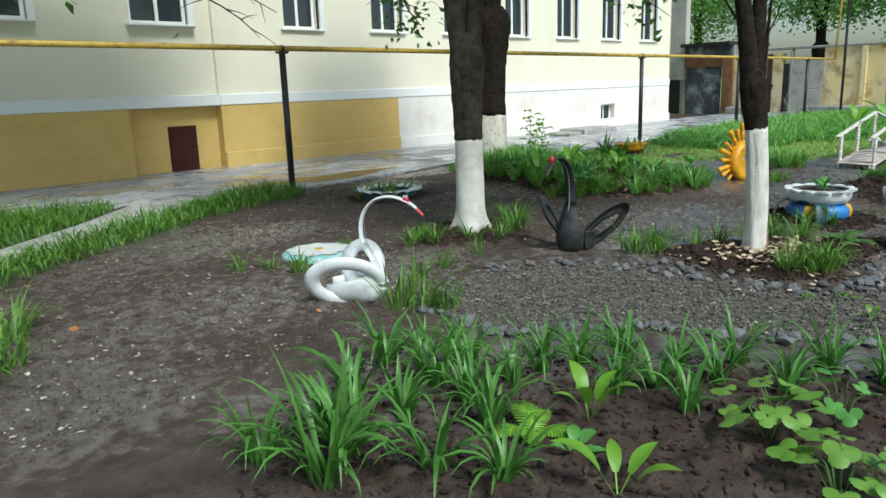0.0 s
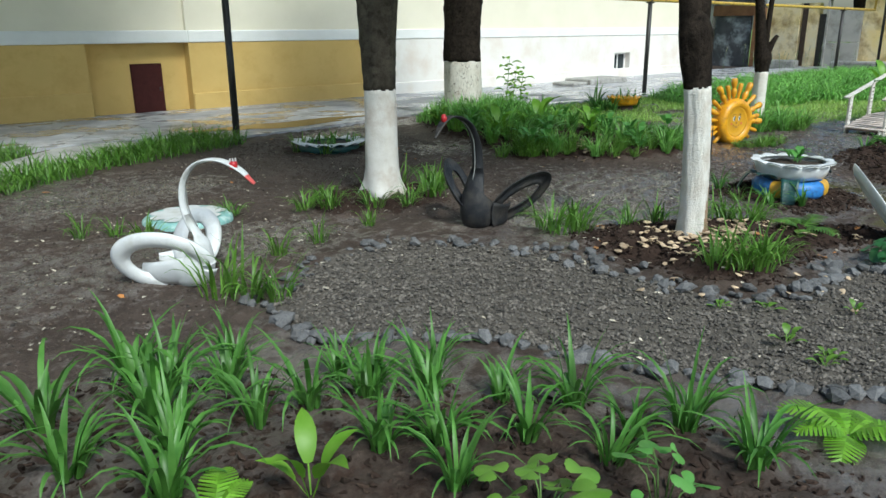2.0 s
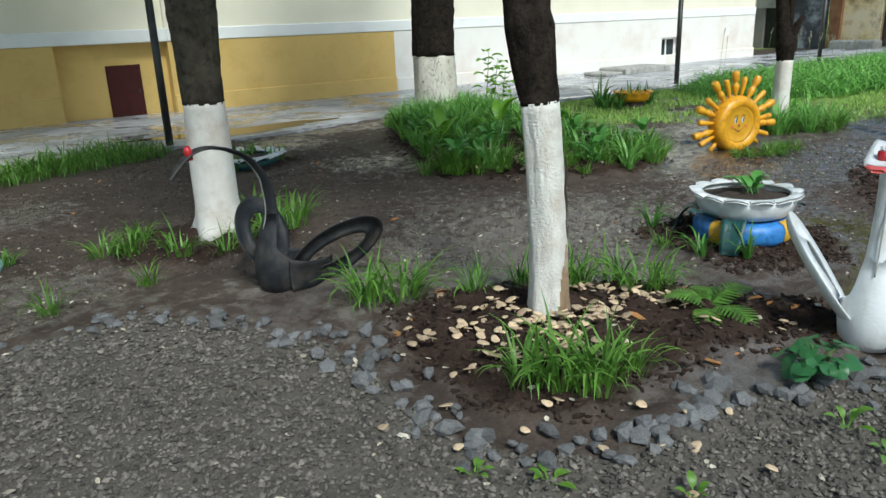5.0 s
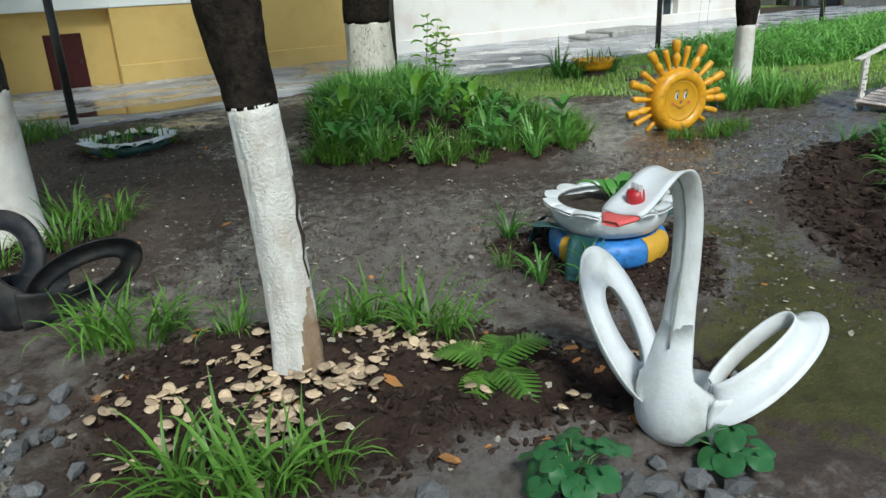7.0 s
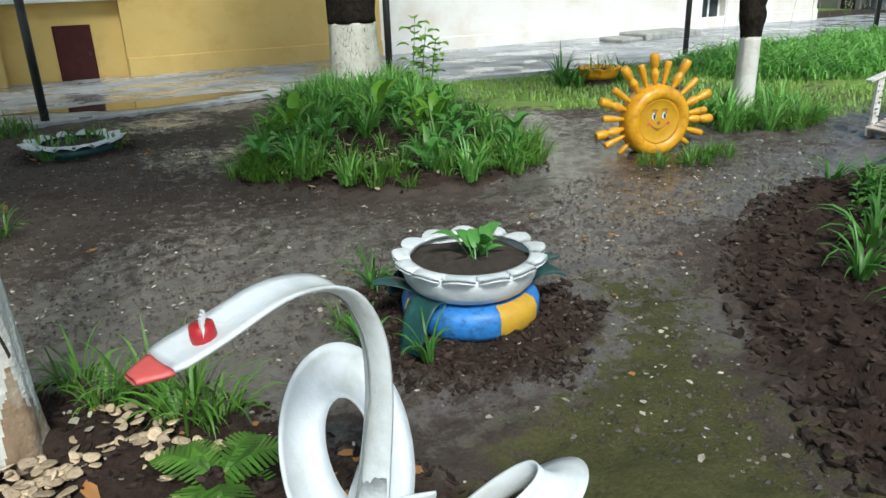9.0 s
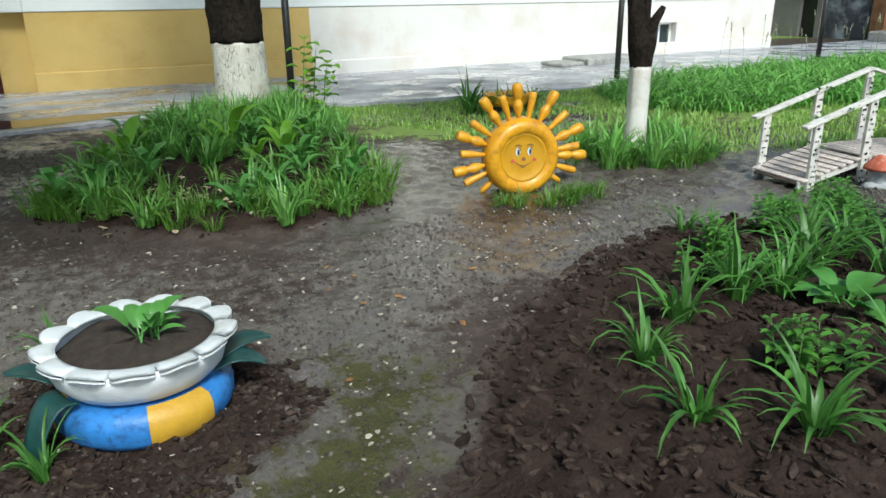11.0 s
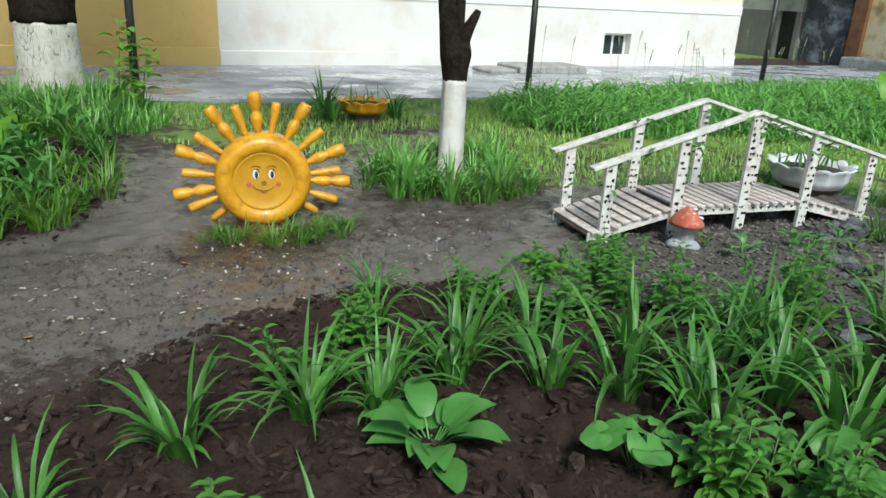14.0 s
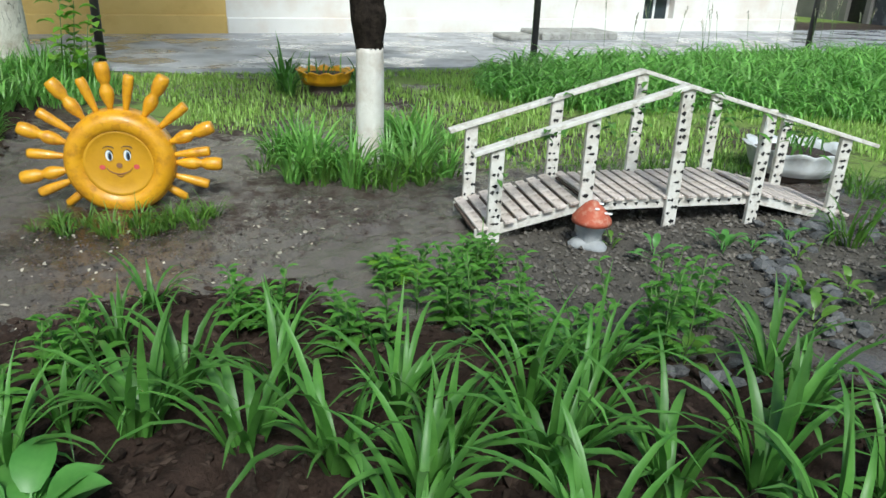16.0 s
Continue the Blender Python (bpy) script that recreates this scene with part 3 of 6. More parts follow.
for a, b in WINX:
    for c, d in ZW:
        house_window(a + 0.002, b - 0.002, c + 0.002, d - 0.002, 15.38)
cw = mesh_ob("cellar_window", *wall_geo(23.202, 24.098, 0.082, 0.678, 15.34, 15.40, [(23.27, 23.62, 0.14, 0.62), (23.68, 24.03, 0.14, 0.62)]), M_PVC, house)
for a, b in ((23.268, 23.622), (23.678, 24.032)):
    part("pane", box_bm(a, b, 15.36, 15.366, 0.138, 0.622), M_GLASS, cw)
# low concrete step by the wall
step = thing("concrete_step", 20.2, 13.6, gz(20.2, 13.6) + 0.03, 0, "low broken grey concrete slab by the building wall", "slab")
part("slab", box_bm(-0.9, 0.9, -0.5, 0.5, 0, 0.17, 0.03), M_CONC, step)
part("slab", box_bm(-1.6, -0.93, -0.42, 0.4, 0, 0.10, 0.03), M_CONC, step)

# ---- far end of the yard ----
far = thing("garage_row", 34.0, 0, 0, label="row of old stained garages and walls at the yard's end", category="garages", kind="structure")
part("grey_wall", box_bm(0, 0.4, 17.62, 26, 1.45, 6.0), M_GREYW, far)
part("grey_wall_base", box_bm(-0.02, 0.4, 18.5, 26, -0.5, 1.448), M_DARKG, far)
part("grey_wall_base", box_bm(-0.02, 0.4, 17.62, 17.8, -0.5, 1.448), M_DARKG, far)
part("door", box_bm(0.15, 0.3, 17.8, 18.5, -0.4, 1.448), M_BLACKP, far)
part("garage_door", box_bm(0.1, 0.25, 15.85, 17.55, -0.4, 2.0, 0.02), M_STEELD, far)
part("lintel", box_bm(-0.02, 0.4, 15.7, 17.62, 2.0, 2.45), M_RUST, far)
part("garage_roof", box_bm(-0.5, 4, 15.2, 17.6, 2.95, 3.1), M_BLACKP, far)
part("garage_gable", box_bm(0.02, 0.4, 15.2, 17.6, 2.45, 2.95), M_STEELD, far)
part("pier", box_bm(-0.05, 0.4, 15.2, 15.68, -0.4, 2.45), M_RUST, far)
part("garden_wall", box_bm(0.1, 0.45, 13.74, 15.19, -0.4, 2.45), M_OLDW, far)
part("recess", box_bm(0.32, 0.45, 13.42, 13.738, -0.4, 2.45), M_DARKW, far)
part("garden_wall", box_bm(0.1, 0.45, 12.98, 13.418, -0.4, 2.45), M_OLDW, far)
# black box stands in for the darkness of the open gap beside the post
part("gate", box_bm(0.2, 0.3, 12.62, 12.978, -0.4, 2.0), M_BLACKP, far)
for k_ in range(2):
    part("concrete_panel", box_bm(0.12, 0.3, 11.3, 12.6, -0.4 + 1.3 * k_, 0.88 + 1.3 * k_, 0.02), M_GREYW, far)
part("post", box_bm(0.05, 0.35, 12.58, 12.66, -0.4, 2.6, 0.01), M_CONC, far)
part("garden_wall", box_bm(0.15, 0.5, 2.0, 11.28, -0.4, 2.6), M_OLDW, far)
for k_ in range(6):
    part("pilaster", box_bm(0.06, 0.148, 2.1 + 1.5 * k_, 2.3 + 1.5 * k_, -0.4, 2.6, 0.01), M_OLDW, far)
part("coping", box_bm(0.05, 0.6, 2.0, 13.7, 2.602, 2.7, 0.02), M_CONC, far)
for yy, hh in ((14.0, 0.35), (10.9, 0.3), (9.4, 0.28)):
    b_ = thing("kerb_block", 32.9, yy, gz(32.9, yy), 5, "old concrete block lying before the far wall", "block", "blocks by the far wall")
    part("block", box_bm(-0.4, 0.4, -0.8, 0.8, 0.0, hh, 0.05), M_CONC, b_)

# ---- gas pipe on posts ----
POSTS = [(-1.5, 10.01), (6.62, 10.01), (11.3, 10.01), (17.37, 10.01), (23.0, 9.97), (28.6, 9.95)]
for i, (px, py) in enumerate(POSTS):
    zb = gz(px, py)
    ps = thing("pipe_post", px, py, zb, 0, "black painted steel post carrying the yellow gas pipe", "post", "gas pipe posts")
    tube("shaft", [(0, 0, -0.1), (0, 0, 2.14 - 0.005 * px - zb)], 0.052, M_BLACKP, ps, 12)
    part("bracket", box_bm(-0.09, 0.09, -0.06, 0.06, 2.13 - 0.005 * px - zb, 2.165 - 0.005 * px - zb, 0.006), M_BLACKP, ps)
    tube("clamp", [(-0.02, 0, 2.21 - 0.005 * px - zb), (0.02, 0, 2.21 - 0.005 * px - zb)], 0.052, M_BLACKP, ps, 12)
gp = thing("gas_pipe", 0, 0, 0, label="thin yellow gas pipe running overhead on posts", category="pipe")
tube("run", [(-8, 10.01, 2.26), (8, 10.01, 2.17), (17.37, 10.01, 2.12), (28.6, 9.95, 2.07), (31.5, 10.0, 2.06)], 0.042, M_PIPEY, gp, 12)
tube("riser", [(31.5, 10.0, 2.04), (31.5, 9.9, 4.4)], 0.042, M_PIPEY, gp, 10)
tube("upper_run", [(31.5, 9.9, 4.36), (31.0, 2.0, 4.5)], 0.042, M_PIPEY, gp, 10)
tube("support", [(32.0, 9.8, -0.2), (32.0, 9.8, 4.4)], 0.05, M_BLACKP, gp, 10)


# ---- trees ----
M_PATCH = mat("worn_brown_bark", (0.20, 0.125, 0.07), (0.30, 0.21, 0.13), 12, 0.9, 0.7, 60, c3=(0.45, 0.38, 0.30), s3=10)
def rough_tube(pts, radii, n, amp, seed, freq=9.0, flare=0.0):
    """A trunk: a tube with ridges along it."""
    v, f = tube_geo(pts, radii, n, True)
    out = []
    for i, p in enumerate(v):
        ring, k = divmod(i, n)
        c = Vector(pts[ring])
        d = p - c
        nz = noise.noise(Vector((math.cos(k / n * 6.283) * 2.2 + seed, math.sin(k / n * 6.283) * 2.2, c.z * 1.3))) + 0.5 * noise.noise(Vector((k * 1.7 + seed, c.z * freq, seed)))
        s = 1 + amp * nz
        if flare and c.z < 0.25:
            s += flare * (1 - c.z / 0.25) ** 2 * (1 + 0.8 * math.sin(k / n * 6.283 * 4 + seed))
        out.append(c + d * s)
    return out, f


def leaf_cloud(center, rad, count, size, rng, lobes=9):
    """Many small leaves gathered round random twig ends inside an uneven crown."""
    vs, fs = [], []
    ends = []
    for _ in range(lobes):
        d = Vector((rng.gauss(0, 1), rng.gauss(0, 1), rng.gauss(0, 0.8))).normalized() * rng.uniform(0.35, 1.0)
        ends.append(Vector(center) + Vector((d.x * rad[0], d.y * rad[1], d.z * rad[2])))
    for i in range(count):
        c = ends[rng.randrange(lobes)] + Vector((rng.gauss(0, 1), rng.gauss(0, 1), rng.gauss(0, 0.6))) * rad[0] * 0.2
        e = Euler((rng.uniform(-1.2, 1.2), rng.uniform(-1.2, 1.2), rng.uniform(0, 6.28))).to_matrix()
        s = size * rng.uniform(0.7, 1.35)
        b = len(vs)
        for p in ((0, -0.5, 0), (0.32, -0.1, 0.06), (0, 0.62, -0.05), (-0.32, -0.1, 0.06)):
            vs.append(c + e @ (Vector(p) * s))
        fs.append((b, b + 1, b + 2))
        fs.append((b, b + 2, b + 3))
    return vs, fs, ends


def tree(x, y, r, lime, fork, limbs, lean, crown, count, seed, label, flare=0.35, bare=False, bark=None, lime_mat=None):
    rng = random.Random(seed)
    zb = gz(x, y) - 0.03
    t = thing("tree", x, y, zb, 0, label, "tree", "trees of the yard")
    zs = list(np.linspace(0, lime * 0.97, 120)) if bare else [0, 0.06, 0.14, 0.25, 0.45, 0.7, lime * 0.97]
    off = lambda z: Vector((lean[0] * z * z, lean[1] * z * z, z))
    v, f = rough_tube([off(z) for z in zs + [lime + 0.01]], [r * (1.12 - 0.12 * min(1, z)) for z in zs + [lime]], 72 if bare else 28, 0.10, seed, flare=flare)
    if bare:
        pv = [off(0) + (p - off(0)) * 1.0 + Vector(((p - off(p.z)).x, (p - off(p.z)).y, 0)) * 0.012 for p in v]
        edge = lambda a: 0.30 + 0.06 * math.sin(5 * a) + 0.04 * math.sin(11 * a) - 0.22 * (a - 3.1) ** 2
        keep = [q for q in f if len(q) == 4 and pv[q[0]].z < edge((math.atan2(pv[q[0]].y, pv[q[0]].x) - 2.2) % 6.283)]
        mesh_ob("bare_patch", pv, keep, M_PATCH, t, "bare brown bark where the whitewash wore off", smooth=True)
    mesh_ob("whitewashed_base", v, f, lime_mat or M_LIME, t, "peeling whitewash on the lower trunk", smooth=True)
    bark = bark or M_BARK
    z2 = list(np.linspace(lime, fork, 22))
    swell = 0.16 if bare else 0.26
    rad = [r * (1.012 + swell * ((z - lime) / max(0.2, fork - lime)) ** 2) for z in z2]
    for up, k in ((0.05, 0.97), (0.11, 0.86), (0.17, 0.66), (0.21, 0.38), (0.23, 0.1)):
        z2.append(fork + up * min(1.6, r / 0.11))
        rad.append(r * (1.012 + swell) * k)
    v, f = rough_tube([off(z) for z in z2], rad, 36, 0.15, seed, 14.0)
    mesh_ob("trunk", v, f, bark, t, "dark rough bark" if bark is M_BARK else "grey-brown bark", smooth=True)
    top = off(fork)
    for dx, dy, dz, k in limbs:
        p = [top - Vector((0, 0, 0.32)), top + Vector((dx * 0.06, dy * 0.06, -0.05)), top + Vector((dx * 0.22, dy * 0.22, dz * 0.28)), top + Vector((dx * 0.55, dy * 0.55, dz * 0.62)), top + Vector((dx, dy, dz))]
        p = [Vector(q) for q in spline([tuple(q) for q in p], 12)]
        rr = [r * k * ((0.7, 0.8, 0.92, 1.0)[i] if i < 4 else 1 - 0.72 * (i - 3) / 8) for i in range(12)]
        v, f = rough_tube(p, rr, 14, 0.12, seed + dx)
        limb = mesh_ob("limb", v, f, bark, t, smooth=True)
        for j in range(3 if dz > 1 else 0):
            q = p[7 + 2 * j]
            d = Vector((rng.uniform(-1, 1), rng.uniform(-1, 1), rng.uniform(0.4, 1.0)))
            pts = spline([tuple(q), tuple(q + d * 0.5), tuple(q + d * 1.0 + Vector((0, 0, 0.25)))], 6)
            tube("branch", pts, [rr[7 + 2 * j] * 0.5 * (1 - 0.13 * i) for i in range(6)], M_BARK, limb, 7)
    if count:
        v, f, ends = leaf_cloud((top.x + crown[0], top.y + crown[1], crown[2]), crown[3:], count, 0.18, rng, 34)
        mesh_ob("crown", v, f, M_CROWN, t, "loose crown of small green leaves")
    return t


LBL = "garden tree with dark bark and a whitewashed base"
T1 = tree(5.62, 4.98, 0.142, 0.95, 1.75, [(-0.45, 0.6, 2.6, 0.8), (0.5, -0.2, 2.4, 0.75), (0.1, 0.5, 2.8, 0.6)], (0.0, 0.0), (0, 0.4, 5.4, 2.4, 2.4, 1.5), 5200, 11, "garden tree with grey-brown bark and a whitewashed base", bark=M_BARKG)
tree(10.35, 8.98, 0.30, 0.95, 2.6, [(0.6, 0.4, 2.6, 0.7), (-0.7, -0.2, 2.6, 0.7), (0.1, -0.8, 2.8, 0.55)], (0.0, 0.0), (0, 0, 6.0, 2.8, 2.6, 1.6), 5200, 12, LBL, lime_mat=M_LIMEB)
T3 = tree(6.41, 2.28, 0.088, 1.06, 1.40, [(-0.40, 0.45, 2.5, 0.95), (0.35, 0.15, 2.3, 0.85)], (-0.03, 0.03), (0, 0.3, 5.2, 2.3, 2.2, 1.4), 4800, 13, "slim garden tree with a cracked whitewashed trunk", 0.12, True, lime_mat=M_LIMEC)
tree(13.27, 5.17, 0.098, 0.85, 1.05, [(-0.50, 0.35, 2.6, 0.95), (0.02, -0.12, 2.6, 0.5), (0.10, -0.14, 0.36, 0.95)], (0.0, 0.0), (0, 0.2, 5.3, 2.2, 2.2, 1.4), 4800, 14, "garden tree with a broken stub and whitewashed base")
# trunk and crown stand unseen; the dense crown is added to shade the left wall
TL = tree(1.2, 10.1, 0.2, 1.0, 2.4, [(0.9, -0.1, 2.2, 0.7), (-0.6, 0.3, 2.6, 0.7), (0.5, 0.6, 2.8, 0.6)], (0.0, 0.0), (1.8, 1.0, 6.0, 3.8, 2.6, 2.4), 15000, 15, LBL)
tree(31.6, 7.9, 0.24, 1.0, 2.6, [(0.6, 0.8, 2.6, 0.7), (-0.6, 0.5, 2.4, 0.7), (0.3, -0.6, 2.6, 0.6)], (0.0, 0.0), (0.3, 1.2, 6.0, 2.4, 3.2, 1.5), 1500, 16, LBL)
for fx, fy, sd in ((39.0, 19.5, 17), (40.0, 13.5, 18), (41.0, 8.0, 19)):
    tree(fx, fy, 0.3, 1.0, 3.0, [(0.8, 0.8, 3.0, 0.7), (-0.8, -0.5, 3.0, 0.7)], (0.0, 0.0), (0.0, 0.0, 5.8, 3.6, 3.6, 2.4), 6000, sd, "leafy tree rising behind the garages")


def spray(t, pts, count, size, seed, bare=False):
    """A low hanging twig, with leaves unless bare."""
    rng = random.Random(seed)
    o = t.matrix_basis.translation
    loc = [Vector(p) - o for p in pts]
    br = tube("hanging_branch", spline([tuple(p) for p in loc], 10), [0.022 * (1 - 0.085 * i) for i in range(10)], M_BARK, t, 6)
    path = [Vector(q) for q in spline([tuple(p) for p in loc], 24)]
    for k in range(7):
        q = path[8 + 2 * k]
        d = Vector((rng.uniform(-1, 1), rng.uniform(-1, 1), rng.uniform(-0.8, 0.3))) * 0.35
        tube("twig", [q, q + d * 0.5, q + d + Vector((0, 0, -0.03))], [0.008, 0.005, 0.002], M_BARK, br, 5)
    if not bare:
        vs, fs = [], []
        for k in range(count):
            c = path[rng.randrange(6, 24)] + Vector((rng.gauss(0, 0.22), rng.gauss(0, 0.22), rng.gauss(-0.06, 0.14)))
            e = Euler((rng.uniform(-1, 1), rng.uniform(-1, 1), rng.uniform(0, 6.28))).to_matrix()
            b_ = len(vs)
            for p in ((0, -0.5, 0), (0.3, -0.1, 0.06), (0, 0.6, -0.05), (-0.3, -0.1, 0.06)):
                vs.append(c + e @ (Vector(p) * size * rng.uniform(0.7, 1.3)))
            fs.extend([(b_, b_ + 1, b_ + 2), (b_, b_ + 2, b_ + 3)])
        mesh_ob("foliage", vs, fs, M_CROWN, br, "hanging green leaves")


spray(TL, [(1.9, 9.9, 3.6), (3.8, 9.3, 3.2), (5.1, 9.0, 2.65), (5.65, 9.0, 2.25)], 0, 0.1, 1, True)
spray(TL, [(1.9, 9.9, 3.7), (4.0, 9.2, 3.25), (5.1, 9.0, 2.95), (5.95, 9.0, 2.6)], 0, 0.1, 2, True)
spray(T1, [(5.5, 5.2, 2.95), (5.8, 6.1, 2.85), (6.1, 6.45, 2.5), (6.5, 6.6, 2.25)], 130, 0.10, 3)
spray(T3, [(6.5, 2.4, 2.6), (6.9, 3.4, 2.65), (7.2, 3.95, 2.45), (7.6, 4.1, 2.3)], 120, 0.10, 4)
# crack in the slim tree's whitewash
o3 = T3.matrix_basis.translation
ck = [(6.41 + q * 0.55 + w, 2.28 - q * 0.83 + w * 0.66, z) for q, w, z in ((0.078, 0.0, 0.82), (0.082, 0.008, 0.74), (0.081, -0.006, 0.66), (0.083, 0.010, 0.58), (0.082, -0.004, 0.50), (0.085, 0.008, 0.42), (0.084, 0.0, 0.36))]
ck2 = [(6.41 - q * 0.87 + w * 0.49, 2.28 - q * 0.49 - w * 0.87, z) for q, w, z in ((0.086, -0.010, 1.04), (0.087, -0.004, 0.97), (0.088, -0.018, 0.90), (0.087, -0.006, 0.85), (0.088, 0.012, 0.80), (0.087, 0.022, 0.77))]
tube("crack", [Vector(p) - o3 for p in ck2], [0.002, 0.004, 0.003, 0.004, 0.003, 0.001], M_CRACK, T3, 6, "dark split in the whitewash")
tube("crack", [Vector(p) - o3 for p in ck], [0.002, 0.006, 0.005, 0.009, 0.007, 0.008, 0.002], M_CRACK, T3, 6, "dark split in the whitewash")


# ---- tyre figures ----
def strip(name, keys, n, thick, bow, material, parent, label=""):
    """A bent rubber strip: keys of centre (f, l, z) and half-width vector (f, l, z); bow hollows its cross-section."""
    rows = [np.array(r) for r in spline(keys, n)]
    us = np.linspace(-1, 1, 7)
    vs, fs = [], []
    cs = [Vector(r[:3]) for r in rows]
    b0, b1 = bow if isinstance(bow, tuple) else (bow, bow)
    for i, r in enumerate(rows):
        bow = b0 + (b1 - b0) * i / (n - 1)
        d = (cs[min(i + 1, n - 1)] - cs[max(i - 1, 0)]).normalized()
        w = Vector(r[3:6])
        nrm = d.cross(w)
        nrm = nrm.normalized() if nrm.length > 1e-6 else Vector((0, 0, 1))
        for side in (0, 1):
            for u in us:
                e = 1 - 0.45 * abs(u) ** 6
                vs.append(cs[i] + w * u + nrm * (bow * w.length * (u * u) + (thick * e if side else 0)))
    m = len(us)
    for i in range(n - 1):
        a, b = i * 2 * m, (i + 1) * 2 * m
        for k in range(m - 1):
            fs.append((a + k, a + k + 1, b + k + 1, b + k))
            fs.append((a + m + k, b + m + k, b + m + k + 1, a + m + k + 1))
        fs.append((a, b, b + m, a + m))
        fs.append((a + m - 1, a + 2 * m - 1, b + 2 * m - 1, b + m - 1))
    for a in (0, (n - 1) * 2 * m):
        for k in range(m - 1):
            fs.append((a + k, a + m + k, a + m + k + 1, a + k + 1))
    ob = mesh_ob(name, vs, fs, material, parent, label, smooth=True)
    return ob


def ring_wing(C, A, B, w, tilt, material, parent, wide=1.0):
    """A cut loop of tyre wall: a ring with centre C and half-axes A, B that is open at the body."""
    keys = []
    A, B, C = Vector(A), Vector(B), Vector(C)
    A, B, w = A * (1 - 0.3 * w * wide / A.length), B * (1 - 0.3 * w * wide / B.length), w * (1 + 0.3 * wide)
    n = A.cross(B).normalized()
    n = -n if n.z > 0 else n
    for k in range(17):
        th = math.pi + 0.12 + (2 * math.pi - 0.24) * k / 16
        e = A * math.cos(th) + B * math.sin(th)
        d = (A.normalized() * math.cos(th) + B.normalized() * math.sin(th)) * w * math.cos(tilt) + n * (w * math.sin(tilt))
        keys.append((*(C + e), *d))
    strip("wing", keys, 56, 0.014, -0.42, material, parent)


def swan(x, y, rz, neck, wings, material, inner, beak_from, crest, label, group, wide=1.0):
    s = thing("tyre_swan", x, y, gz(x, y) - 0.02, rz, label, "garden figure", group)
    body = [(f, 0, z, 0, w, 0) for f, z, w in ((0.06, 0.012, 0.10), (-0.03, 0.005, 0.125), (-0.12, 0.008, 0.125), (-0.22, 0.04, 0.11), (-0.30, 0.10, 0.085))]
    strip("body", body, 22, 0.014, 0.38, material, s)
    # chest: the rounded front of the tyre, drawn in towards the neck
    rows = [(0.004, 0.085, 0.075, 125), (0.02, 0.118, 0.105, 125), (0.06, 0.142, 0.126, 125), (0.11, 0.152, 0.134, 120), (0.16, 0.152, 0.132, 110), (0.20, 0.147, 0.128, 92), (0.24, 0.138, 0.124, 66), (0.275, 0.128, 0.118, 48)]
    at = lambda z, i: float(np.interp(z, [q[1] for q in neck[:6]], [q[i] for q in neck[:6]]))
    for z, out, k, half in ((0.32, 0.004, 1.0, 46), (0.38, 0.002, 0.98, 51), (0.45, -0.004, 0.9, 54)):
        rows.append((z, at(z, 0) + out, at(z, 2) * k / math.sin(radians(half)), half))
    vs, fs, nn = [], [], 23
    for shell in (0.0, 0.012):
        for z, front, r, half in rows:
            for k in range(nn):
                a = radians(half) * (2 * k / (nn - 1) - 1)
                vs.append((front - r + (r - shell) * math.cos(a), (r - shell) * math.sin(a), z))
    m_ = len(rows) * nn
    for i in range(len(rows) - 1):
        for k in range(nn - 1):
            q = (i * nn + k, i * nn + k + 1, (i + 1) * nn + k + 1, (i + 1) * nn + k)
            fs.append(q)
            fs.append(tuple(j + m_ for j in q[::-1]))
        for k in (0, nn - 1):
            fs.append((i * nn + k, (i + 1) * nn + k, (i + 1) * nn + k + m_, i * nn + k + m_))
    for i in (0, len(rows) - 1):
        for k in range(nn - 1):
            fs.append((i * nn + k, i * nn + k + m_, i * nn + k + 1 + m_, i * nn + k + 1))
    mesh_ob("chest", vs, fs, material, s, smooth=True)
    for sg in (-1, 1):
        strip("flank", [(0.06, sg * 0.128, 0.125, 0, 0, 0.09), (-0.03, sg * 0.142, 0.11, 0, sg * 0.02, 0.085), (-0.16, sg * 0.134, 0.10, 0, sg * 0.015, 0.07), (-0.26, sg * 0.10, 0.12, 0, 0, 0.035)], 16, 0.012, 0.25, material, s)
    neck = [(at(0.36, 0), 0.36, at(0.36, 2) * 0.95)] + [q for q in neck if q[1] > 0.4 or q[0] > 0.16]
    cut = int(40 * beak_from)
    rows = [tuple(r) for r in spline([(f, 0, z, 0, w, 0) for f, z, w in neck], 41)]
    nk = strip("neck", rows[:cut + 1], 36, 0.013, (0.58, 0.2), material, s)
    strip("beak", rows[cut:], 8, 0.013, 0.1, M_SWANB if material == M_SWANB else M_PINK, nk, "painted beak")
    for w in wings:
        ring_wing(*w[:4], w[4] if len(w) > 4 else 0.0, inner if inner else material, s, wide)
    # centre seam of the tyre tread
    seam = [(r[0] + 0.0135 * (1 if r[2] < 0.6 else 0.2), 0, r[2], 0, 0.0035, 0) for r in rows[1:22]]
    strip("seam", seam, 20, 0.004, 0.0, M_TREADIN, nk)
    cf, cz = crest
    if material == M_SWANB:
        tube("comb", [(cf, 0, cz - 0.01), (cf + 0.005, 0, cz + 0.03), (cf + 0.01, 0, cz + 0.055)], [0.016, 0.021, 0.013], M_RED, nk, 10, "red comb")
    else:
        tube("eye_cup", [(cf, 0, cz - 0.005), (cf + 0.002, 0, cz + 0.02), (cf + 0.003, 0, cz + 0.04)], [0.024, 0.025, 0.023], M_RED, nk, 12, "red plastic cup for an eye crest")
